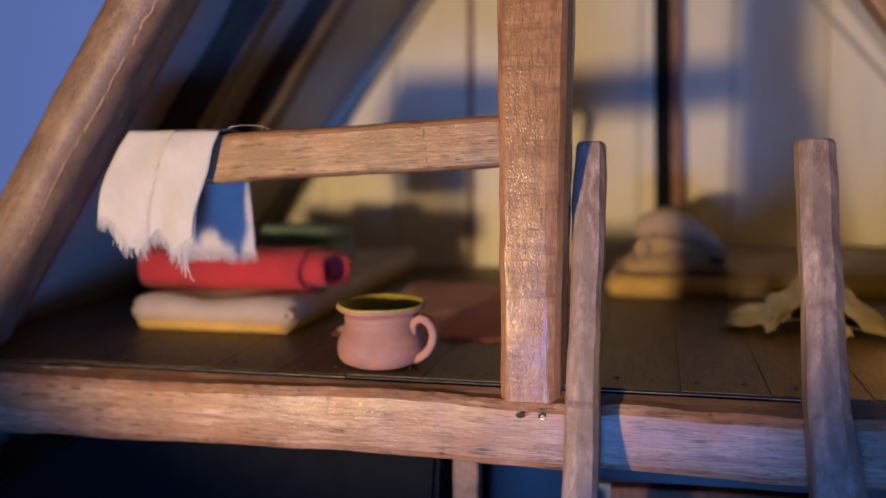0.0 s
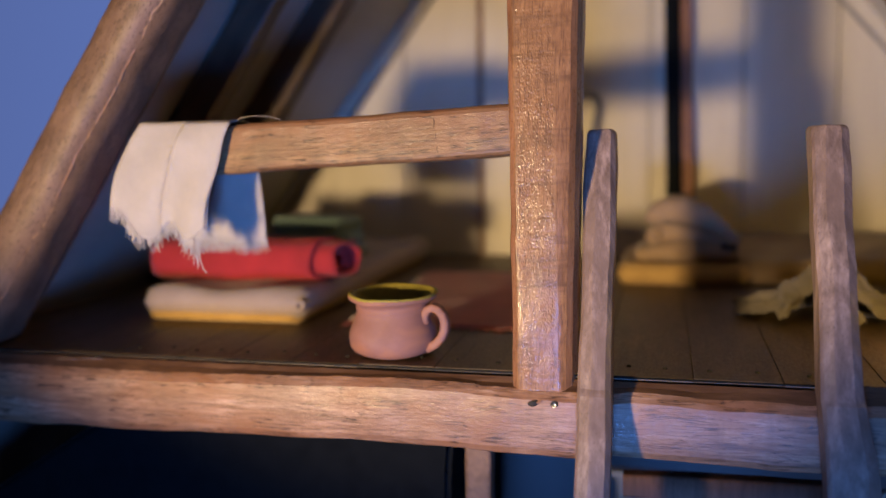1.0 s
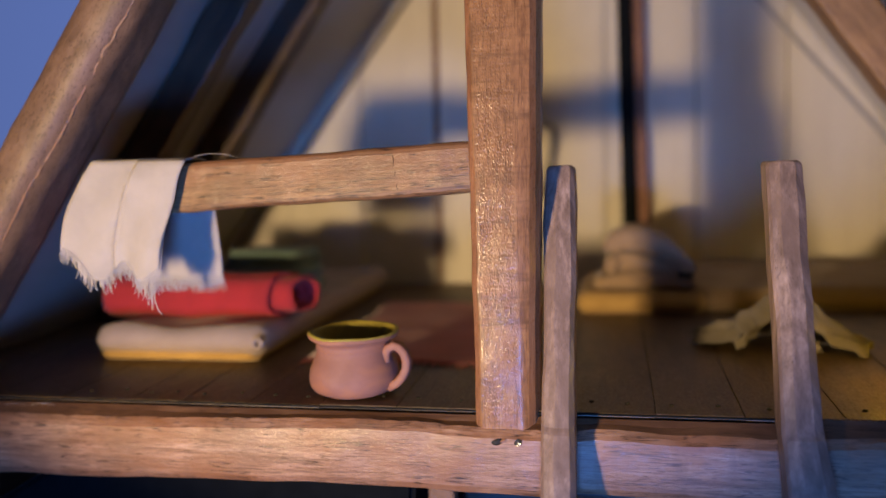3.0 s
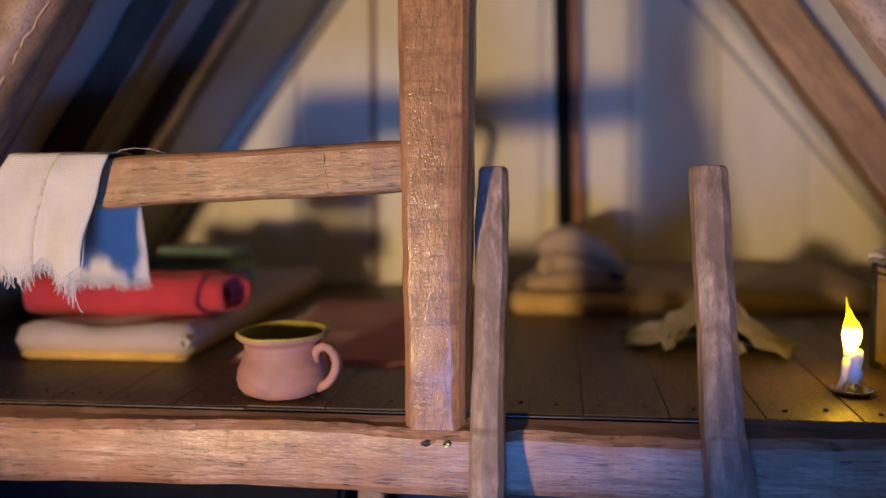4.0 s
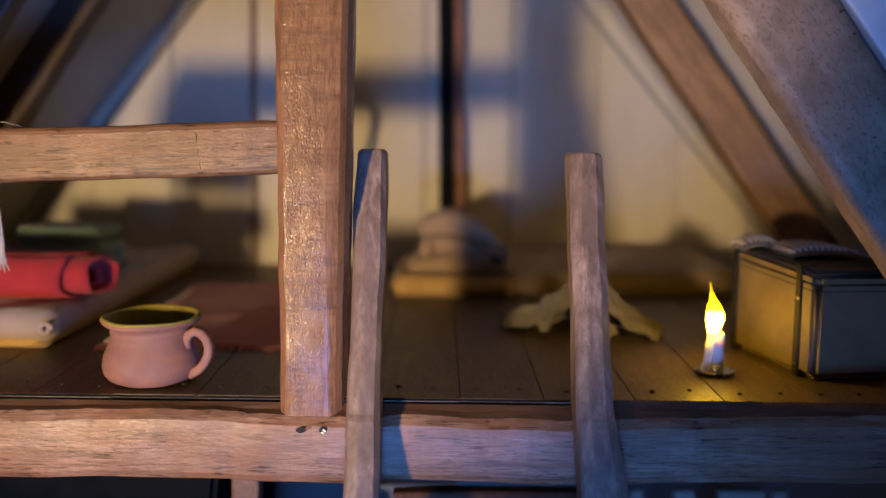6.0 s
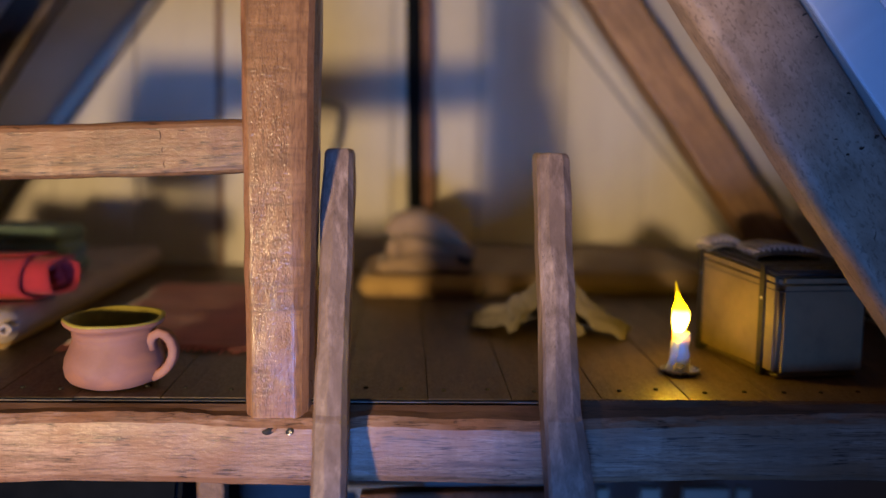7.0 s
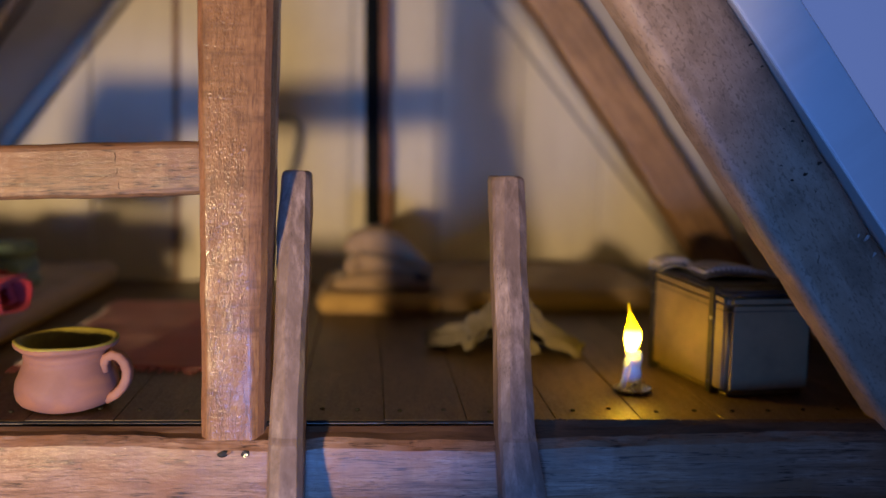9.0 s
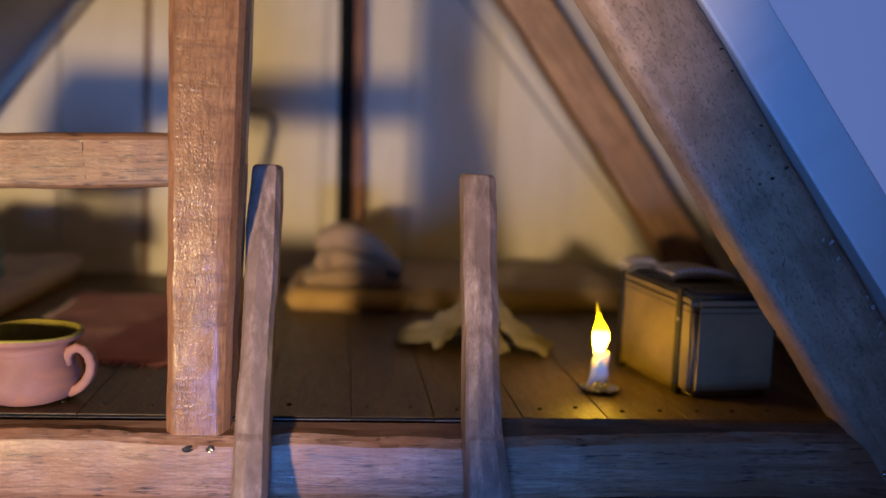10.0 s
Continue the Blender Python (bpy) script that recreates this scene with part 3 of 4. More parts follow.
def floor_boards():
    t = thing("floor", "dark brown nailed floorboards of the loft", "floor", kind="structure")
    edges = [-15.5, -14.2, -12.8, -11.4, -9.9, -8.4, -6.9, -5.8, -4.4, -3.0, -1.5, 0.05, 1.62, 3.17, 4.65, 6.28, 7.87, 9.4, 10.9, 12.4, 13.9, 15.2, 16.6]
    rnd = random.Random(9)
    for k, (a, b) in enumerate(zip(edges, edges[1:])):
        g = 0.009
        y0, y1 = 0.27 + rnd.uniform(-0.006, 0.006), 14.1
        z = FZ + rnd.uniform(-0.012, 0.0)
        raise_back(put("plank", slab([(a + g, y0), (b - g, y0), (b - g, y1), (a + g, y1)], z - 0.07, z, 0.005), FLOOR, t))
    for k, (a, b) in enumerate(zip(edges, edges[1:])):
        if -9 < a < 12:
            for q in (0.25, 0.72):
                nb = bmesh.new()
                bmesh.ops.create_cone(nb, cap_ends=True, segments=7, radius1=0.05, radius2=0.035, depth=0.03)
                bmesh.ops.translate(nb, verts=nb.verts[:], vec=(a + (b - a) * (q + rnd.uniform(-0.06, 0.06)), 0.78 + rnd.uniform(-0.1, 0.1), FZ + 0.012))
                raise_back(put("nail", nb, DARKHOLE, t))
    # Black strip added to paint the dark gap between boards and beam.
    put("edge_strip", box(-13, 5.5, 0.235, 0.262, 0.262, FZ - 0.004, 0.006), BLACK, t, "thin black strip painting the shade of the front gap")
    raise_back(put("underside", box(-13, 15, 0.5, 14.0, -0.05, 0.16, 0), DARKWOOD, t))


def lower_room():
    tagged(put("ground", box(-40, 40, -30, 20, -21, -20, 0), FLOOR), "dark floor of the room below the loft", "floor", kind="structure")
    tagged(put("wall_lower", box(-22, 34, 15.3, 15.9, -20, -1.3, 0), LOWERWALL), "grey wall of the lower room", "wall", kind="structure")
    # Made-up black block in place of a dark mass of unknown kind.
    t = thing("cupboard", "black block with a sloping shoulder, put in for a dark mass under the loft", "cupboard")
    outline = [(-9.2, -1.32), (-1.45, -1.32), (-1.52, -2.2), (-1.8, -20), (-15.5, -20), (-15.5, -5.2), (-12.39, -3.23), (-10.33, -1.96)]
    body = bmesh.new()
    rows = [[body.verts.new((x, y, z)) for x, z in outline] for y in (1.5, 8.0)]
    body.faces.new(rows[0])
    body.faces.new(rows[1][::-1])
    for k in range(len(outline)):
        j = (k + 1) % len(outline)
        body.faces.new((rows[0][k], rows[1][k], rows[1][j], rows[0][j]))
    bmesh.ops.recalc_face_normals(body, faces=body.faces)
    bmesh.ops.bevel(body, geom=body.edges[:], offset=0.12, segments=2, affect="EDGES")
    put("body", body, BLACK, t)
    shelf = thing("slatted_rack", "pale painted slatted rack standing under the loft", "rack")
    put("board", box(1.0, 3.3, 6.0, 6.4, -3.62, -3.48, 0.03), WALL, shelf)
    for x0, x1 in ((1.6, 1.9), (7.6, 7.9), (8.7, 9.2), (9.8, 10.95), (11.15, 11.5)):
        put("slat", box(x0, x1, 6.05, 6.35, -20, -3.56, 0.03), WALL, shelf)
    m, length = along((1.9, 2.2, -2.35), (6.6, 2.2, -2.3))
    tagged(put("lower_rail", timber(length, 0.4, 0.5, 0.06, 0.02, 8, 0.6), RUSTY, m=m), "brown wooden rail below the loft floor", "rail", kind="structure")
    m, length = along((-1.0, 2.0, -20), (-1.0, 2.0, -1.3), (0, 1, 0))
    tagged(put("lower_post", timber(length, 0.55, 0.5, 0.08, 0.02, 3, 0.8), BATTEN, m=m), "pale wooden post under the loft", "post", kind="structure")


def ladder():
    t = thing("ladder", "grey-brown weathered wooden ladder leaning on the loft", "ladder")
    left = [(1.248, 1.763, 4.70, 1.05), (1.22, 1.816, 3.62, 0.63), (1.254, 1.791, 1.72, -0.12), (1.246, 1.81, 0.26, -0.69), (1.243, 1.812, -0.71, -1.07), (1.24, 1.84, -20, -8.6)]
    right = [(5.11, 5.73, 4.70, 1.05), (5.09, 5.72, 3.66, 0.64), (5.10, 5.70, 1.79, -0.09), (5.09, 5.74, 0.30, -0.66), (5.12, 5.90, -0.85, -1.1), (5.12, 5.95, -20, -8.6)]
    for seed, rail in ((1, left), (2, right)):
        zs = [4.69, 4.66, 4.6, 4.5] + [4.3 - 0.18 * k for k in range(23)] + [0.27, 0.21, 0.16, 0.1] + [0.0 - 0.18 * k for k in range(6)] + [-2, -5, -10, -15, -20]
        rings = []
        for k, z in enumerate(zs):
            pts = sorted(rail, key=lambda r: r[2])
            xl, xr, yf = (float(np.interp(z, [p[2] for p in pts], [p[j] for p in pts])) for j in (0, 1, 3))
            s = {0: 0.06, 1: 0.02, 2: 0.0}.get(k, 0.0)
            yf -= 0.03 * min(1.0, max(0.0, (0.24 + 0.03 * seed - z) / 0.09))
            zz = z
            w, d = xr - xl - 2 * s, 0.62 - s
            ring = []
            ridge, chamfer = ((-0.12, 0.16), (-0.16, 0.24))[seed - 1]
            ridge += 0.1 * noise.noise(Vector((z * 0.7, seed, 0)))
            for a, b in ((-w / 2, d / 2), (-w / 2, -d / 2 + 0.1), (-w / 2 + 0.05, -d / 2 + 0.04), (-w / 2 + 0.12, -d / 2 + 0.02), (ridge * w, -d / 2 - 0.015), (ridge * w + 0.05, -d / 2 - 0.013),
                         (w / 2 - chamfer * w, -d / 2 + 0.012), (w / 2 - 0.005, -d / 2 + 0.13), (w / 2, -d / 2 + 0.2), (w / 2, d / 2)):
                p = Vector(((xl + xr) / 2 + a, yf + 0.31 + b, zz))
                ring.append(p + wob(p, 0.03, 0.8, seed) + wob(p, 0.012, 4.0, seed + 3))
            rings.append(ring)
        put("ladder_rail", loft(rings), RAIL, t)
    for k in range(7):
        z = -2.4 - 2.6 * k
        y = -1.03 + (z + 0.6) * 0.39 + 0.32
        m, length = along((1.6, y, z), (5.35, y, z))
        put("ladder_rung", timber(length, 0.5, 0.42, 0.1, 0.02, k, 0.3), RAIL, t, m=m)


def wall_post():
    t = thing("wall_post", "black stovepipe with a brown batten beside it", "pipe")
    rings = [[Vector((3.01 - 0.02 * (z - 3) + 0.25 * math.cos(a), 13.67 + 0.25 * math.sin(a), z)) for a in [6.2832 * j / 20 for j in range(20)]] for z in (FZ, 4, 8, 12, 18)]
    put("pipe", loft(rings), BLACK, t, smooth=True)
    m, length = along((3.52, 13.82, FZ), (3.08, 13.82, 18), (0, 1, 0))
    put("batten", timber(length, 0.36, 0.4, 0.06, 0.02, 3, 0.6), RUSTY, t, "dark brown wooden batten", m=m)


def hook():
    pts = [(-0.98, 14.1, 6.35), (-0.36, 13.76, 6.37), (0.21, 13.72, 6.35), (0.46, 13.72, 6.27), (0.57, 13.72, 6.1), (0.56, 13.72, 5.83), (0.46, 13.72, 5.26), (0.31, 13.72, 4.59), (0.16, 13.72, 3.92)]
    tagged(put("wall_hook", tube(pts, 0.11, 8), STEEL, smooth=True), "bent grey iron hook on the boarded wall", "hook")


# ---- things on the loft ----
def mug():
    t = thing("mug", "squat pink clay mug with a yellow-green inside", "mug")
    c = (-2.63, 1.30, FZ)
    out = [(0.02, 0), (0.68, 0.0), (0.78, 0.03), (0.86, 0.14), (0.89, 0.30), (0.865, 0.48), (0.785, 0.66), (0.74, 0.78), (0.728, 0.84), (0.742, 0.875), (0.745, 0.90), (0.728, 0.93), (0.735, 0.97), (0.79, 1.02), (0.88, 1.06), (0.895, 1.10), (0.88, 1.14), (0.82, 1.15), (0.785, 1.12)]
    inn = [(0.885, 1.125), (0.888, 1.15), (0.86, 1.168), (0.82, 1.168), (0.785, 1.14), (0.74, 1.04), (0.70, 0.9), (0.72, 0.7), (0.78, 0.45), (0.74, 0.2), (0.5, 0.1), (0.02, 0.09)]
    bm = lathe(out, 72, c, caps=False)
    bm2 = lathe(inn, 36, c, caps=False)
    lean = Matrix.Rotation(radians(3.5), 3, "X")
    for b in (bm, bm2):
        for v in b.verts:
            p = v.co - Vector(c)
            p.z *= 1.05
            p = lean @ p + Vector((0.04, 0, 0.05 + 0.05 * max(0.0, p.x) * (1 - p.z)))
            if p.y < -0.3:
                # a small leaf pressed into the front
                a, h = (p.x + 0.28 + 0.5 * (p.z - 0.42)) / 0.26, (p.z - 0.42 + 0.35 * (p.x + 0.28)) / 0.16
                p.y -= 0.085 * math.exp(-a * a - h * h)
            v.co = Vector(c) + p + wob(p, 0.045, 1.2, 4)
    put("body", bm, CLAY, t, smooth=True)
    put("glaze", bm2, GLAZE, t, "dark yellow-green glazed inside", smooth=True)
    way = [(-1.98, 0.98), (-2.0, 1.12), (-1.95, 1.24), (-1.84, 1.30), (-1.72, 1.26), (-1.63, 1.15), (-1.585, 1.0), (-1.60, 0.85), (-1.67, 0.70), (-1.79, 0.57), (-1.96, 0.48)]
    pts = [(x + 0.11, c[1] - 0.2, z) for x, z in way]
    rings = []
    for k, p in enumerate(pts):
        d = (Vector(pts[min(k + 1, 10)]) - Vector(pts[max(k - 1, 0)])).normalized()
        s = Vector((0, 1, 0))
        n = d.cross(s)
        rings.append([Vector(p) + s * a + n * b for a, b in rrect(0.30, 0.17, 0.06)])
    put("handle", loft(rings), CLAY, t, smooth=True)


def towel():
    t = thing("towel", "frayed cream linen towel hung over the rail", "towel")

    def z_rail(x):
        return 4.69 + (x - 0.08) * 0.046

    def f(u, v):
        # u across, v from the front hem over the rail to the back hem.
        top = z_rail(-6.4) + 0.58
        if v < 0.5:
            q = 1 - v / 0.5
            x = -7.42 + 1.93 * u + math.sin(1.57 * q) * (-0.60 + 0.22 * u) + 0.05 * math.sin(u * 9 + 2) * q
            z = top - q * (1.66 + 0.56 * min(1.0, u * 2.6) ** 0.8 - 0.10 * math.sin(u * 14) - 0.16 * max(0.0, 1 - abs(u - 0.55) / 0.14))
            y = 0.16 - 0.08 * min(1, q * 6) - 0.13 * math.sin(u * 7 + 1) * q * q - 0.1 * q - 0.05 * math.sin(u * 15 + q * 3) * q
        elif v < 0.6:
            q = (v - 0.5) / 0.1
            x, y, z = -7.42 + 1.9 * u, 0.16 + 1.1 * q, top + 0.05 * math.sin(math.pi * q)
        else:
            q = (v - 0.6) / 0.4
            x = -7.42 + 1.88 * u + q * (0.10 - 0.08 * u)
            y = 1.32 + 0.45 * q + 0.10 * math.sin(u * 6) * q
            z = top - q * 2.45
        return Vector((x, y, z)) + wob((x, y, z), 0.05, 1.1, 2)

    put("cloth", sheet(f, 26, 48, 0.035), LINEN, t, smooth=True)
    rnd = random.Random(3)
    bm = bmesh.new()
    for side in (0.0, 1.0):
        for k in range(260):
            u = rnd.random()
            p = f(u, side)
            ln = rnd.uniform(0.06, 0.30) * (1.0 + 1.1 * max(0.0, 1 - abs(u - 0.88) / 0.09) if side == 0 else 1)
            sway = rnd.uniform(-0.1, 0.12)
            pts = [p + Vector((0, 0, 0.04)), p + Vector((sway * 0.4, rnd.uniform(-0.04, 0.04), -ln * 0.5)), p + Vector((sway, rnd.uniform(-0.06, 0.06), -ln))]
            tube(pts, 0.016, 4, bm, 0.35)
    tagged(put("fringe", bm, LINEN, t, "frayed threads"), kind="stuff")
    p = f(0.92, 0.0)
    put("thread", tube([p, p + Vector((-0.02, 0, -0.25)), p + Vector((0.0, 0, -0.5)), p + Vector((0.06, 0, -0.68)), p + Vector((0.13, 0, -0.75))], 0.012, 4), LINEN, t)
    def fold(u, v):
        return f(0.50 + 0.51 * u + 0.05 * (v - 0.5), 0.006 + 0.5 * v) + Vector((0, -0.045 - 0.02 * math.sin(v * 9), 0))
    put("fold", sheet(fold, 14, 26, 0.03), LINEN, t, "doubled edge of the towel", smooth=True)
    bm = bmesh.new()
    for k in range(60):
        v = rnd.random() ** 1.5 * 0.75
        p = fold(0, v)
        tube([p, p + Vector((-rnd.uniform(0.03, 0.1), -0.02, -rnd.uniform(0.0, 0.1)))], 0.012, 4, bm, 0.4)
    tagged(put("frayed_edge", bm, LINEN, t, "frayed threads"), kind="stuff")
    hair = [(-5.5, 0.4, 4.95), (-5.3, 0.3, 5.03), (-5.0, 0.25, 5.06), (-4.7, 0.25, 5.04), (-4.45, 0.3, 4.97)]
    put("loose_thread", tube(hair, 0.0045, 4), LINEN, t)


def cushion(x0, x1, y0, y1, z0, z1, seed=0.0, skew=None, sag=0.06, n=30):
    """A stuffed flat pad with rounded edges; skew maps (x, y) to the plan."""
    def g(u, v, s):
        x, y = x0 + (x1 - x0) * u, y0 + (y1 - y0) * v
        ex = min(u * (x1 - x0), (1 - u) * (x1 - x0), v * (y1 - y0), (1 - v) * (y1 - y0))
        r = (z1 - z0) / 2
        k = min(1.0, ex / r)
        h = r * math.sqrt(max(0.0, 1 - (1 - k) ** 2)) if k < 1 else r
        z = (z0 + z1) / 2 + s * h
        if s > 0:
            z += wob((x, y, seed), sag, 0.7, seed).z * k
        # the corners are turned in
        cx, cy = (min(1.0, max(0.0, 1 - min(w, 1 - w) * size / 0.5)) for w, size in ((u, x1 - x0), (v, y1 - y0)))
        x, y = x + math.copysign(0.16 * cx * cy, 0.5 - u), y + math.copysign(0.16 * cx * cy, 0.5 - v)
        p = (x, y) if skew is None else skew(x, y)
        return Vector((p[0], p[1], max(z, z0)))
    bm = bmesh.new()
    m = n
    a = [[bm.verts.new(g(i / n, j / m, 1)) for j in range(m + 1)] for i in range(n + 1)]
    b = [[bm.verts.new(g(i / n, j / m, -1)) for j in range(m + 1)] for i in range(n + 1)]
    for i in range(n):
        for j in range(m):
            bm.faces.new((a[i][j], a[i + 1][j], a[i + 1][j + 1], a[i][j + 1]))
            bm.faces.new((b[i][j], b[i][j + 1], b[i + 1][j + 1], b[i + 1][j]))
    bmesh.ops.remove_doubles(bm, verts=bm.verts[:], dist=0.0005)
    return bm


def left_bed():
    t = thing("mattress", "thin cream mattress with a yellow underside on the floorboards", "mattress")
    sk = lambda x, y: (x - 0.07 * (y - 3.6), y)
    put("underside", cushion(-9.85, -5.7, 3.52, 19.2, FZ, FZ + 0.34, seed=3, skew=sk), YELLOW, t, "yellow cotton underside", smooth=True)
    put("cover", cushion(-9.95, -5.48, 3.48, 19.3, FZ + 0.17, FZ + 0.84, seed=5, skew=sk, sag=0.12, n=44), CREAM, t, "cream cotton cover", smooth=True)
    curl = [(-5.62 + 0.16 * (1 - k / 16) * math.cos(0.55 * k), 3.47 + 0.01 * k, FZ + 0.50 + 0.17 * (1 - k / 16) * math.sin(0.55 * k)) for k in range(15)]
    put("rolled_corner", tube(curl, 0.045, 6), CREAM, t, "rolled corner of the cover", smooth=True)


def red_blanket():
    """A blanket rolled flat: the outer turn stops short, the inner turns show at the end."""
    t = thing("red_blanket", "bright red woollen blanket rolled up on the mattress", "blanket")
    z0, y0 = FZ + 0.82 + 0.56, 5.95

    def section(k, n, turns, a0, shrink):
        a = a0 + 6.2832 * turns * k / n
        r = 1.0 - shrink * (a - a0) / 6.2832
        c, sn = math.cos(a), math.sin(a)
        return (0.98 * r * math.copysign(abs(c) ** 0.75, c), 0.56 * r * math.copysign(abs(sn) ** 0.75, sn))

    def wrap(name, turns, a0, scale, shrink, end, seed, label):
        n = int(46 * turns)
        bm = bmesh.new()
        rows = []
        for i in range(31):
            row = []
            for k in range(n + 1):
                y, z = section(k, n, turns, a0, shrink)
                y, z = y * scale, z * scale
                x1 = end + 0.16 * (y + 0.98) + 0.03 * math.sin(k * 0.5) - 0.55 * max(0.0, k / n * turns - 0.8) / 1.8
                x = -10.42 + (x1 + 10.42) * i / 30
                p = Vector((x, y0 + y, z0 + z))
                q = wob(p, 0.05, 0.8, seed) + wob(p, 0.018, 3.0, seed)
                p = p + Vector((0, q.y, q.z))
                p.z = max(p.z, FZ + 0.80)
                row.append(bm.verts.new(p))
            rows.append(row)
        for r0, r1 in zip(rows, rows[1:]):
            for k in range(n):
                bm.faces.new((r0[k], r1[k], r1[k + 1], r0[k + 1]))
        bmesh.ops.recalc_face_normals(bm, faces=bm.faces)
        bmesh.ops.solidify(bm, geom=bm.faces[:], thickness=0.07)
        put(name, bm, RED, t, label, smooth=True)
    wrap("outer_turn", 0.98, 2.1, 1.0, 0.0, -5.93, 7, "outermost turn of the blanket")
    wrap("inner_roll", 2.6, 1.2, 0.84, 0.24, -5.42, 9, "inner turns showing at the end")


def green_cloth():
    t = thing("green_cloths", "folded dull green cloths stacked on the mattress", "cloth")
    for k in range(3):
        put("folded_cloth", cushion(-9.6 + 0.1 * k, -6.75 - 0.06 * k, 9.6, 12.2, FZ + 0.80 + 0.46 * k, FZ + 1.30 + 0.46 * k, seed=k, n=16), GREEN, t, smooth=True)


def rug():
    t = thing("rug", "small faded red woven rug with fringed end", "rug")
    a, b, c, d = Vector((-5.4, 14.5, 0)), Vector((-2.0, 14.2, 0)), Vector((0.3, 4.15, 0)), Vector((-4.75, 4.3, 0))

    def f(u, v):
        p = d.lerp(c, u).lerp(a.lerp(b, u), v)
        p += wob((p.x, p.y, 0), 0.16, 0.9, 2)
        return Vector((p.x, p.y, FZ + 0.05 + 0.03 * noise.noise(Vector((p.x, p.y, 0)) * 0.8)))
    put("weave", sheet(f, 20, 36, 0.05), RUGRED, t, smooth=True)
    rnd = random.Random(5)
    bm = bmesh.new()
    for k in range(70):
        u = k / 69
        p = f(u, 0)
        tube([p, p + Vector((rnd.uniform(-0.06, 0.06), -rnd.uniform(0.25, 0.5), 0.0 - 0.02))], 0.025, 4, bm, 0.5)
    tagged(put("fringe", bm, RUGRED, t, "red wool fringe"), kind="stuff")


def back_bed():
    t = thing("back_mattress", "flat tan mattress lying along the gable wall", "mattress")
    sk = lambda x, y: (x, y + 0.12 * (x - 1.65) * (19.3 - y) / 7.3)
    put("folded_end", cushion(1.22, 5.3, 11.9, 18.9, FZ, FZ + 0.66, seed=4, n=24), YELLOW, t, "yellow cotton end of the mattress", smooth=True)
    pad = cushion(4.6, 12.9, 12.02, 19.3, FZ, FZ + 0.70, seed=9, skew=sk, n=34)
    for v in pad.verts:
        v.co.z += max(0.0, v.co.y - 12.0) * 0.05 * (v.co.z - FZ) / 0.7
    put("pad", pad, TICKING, t, smooth=True)
    for y in (12.0,):
        put("piping", tube([(*sk(5.3 + 7.2 * k / 20, y), FZ + 0.36 + 0.02 * math.sin(k)) for k in range(21)], 0.04, 6), SACK, t, "stitched edge")


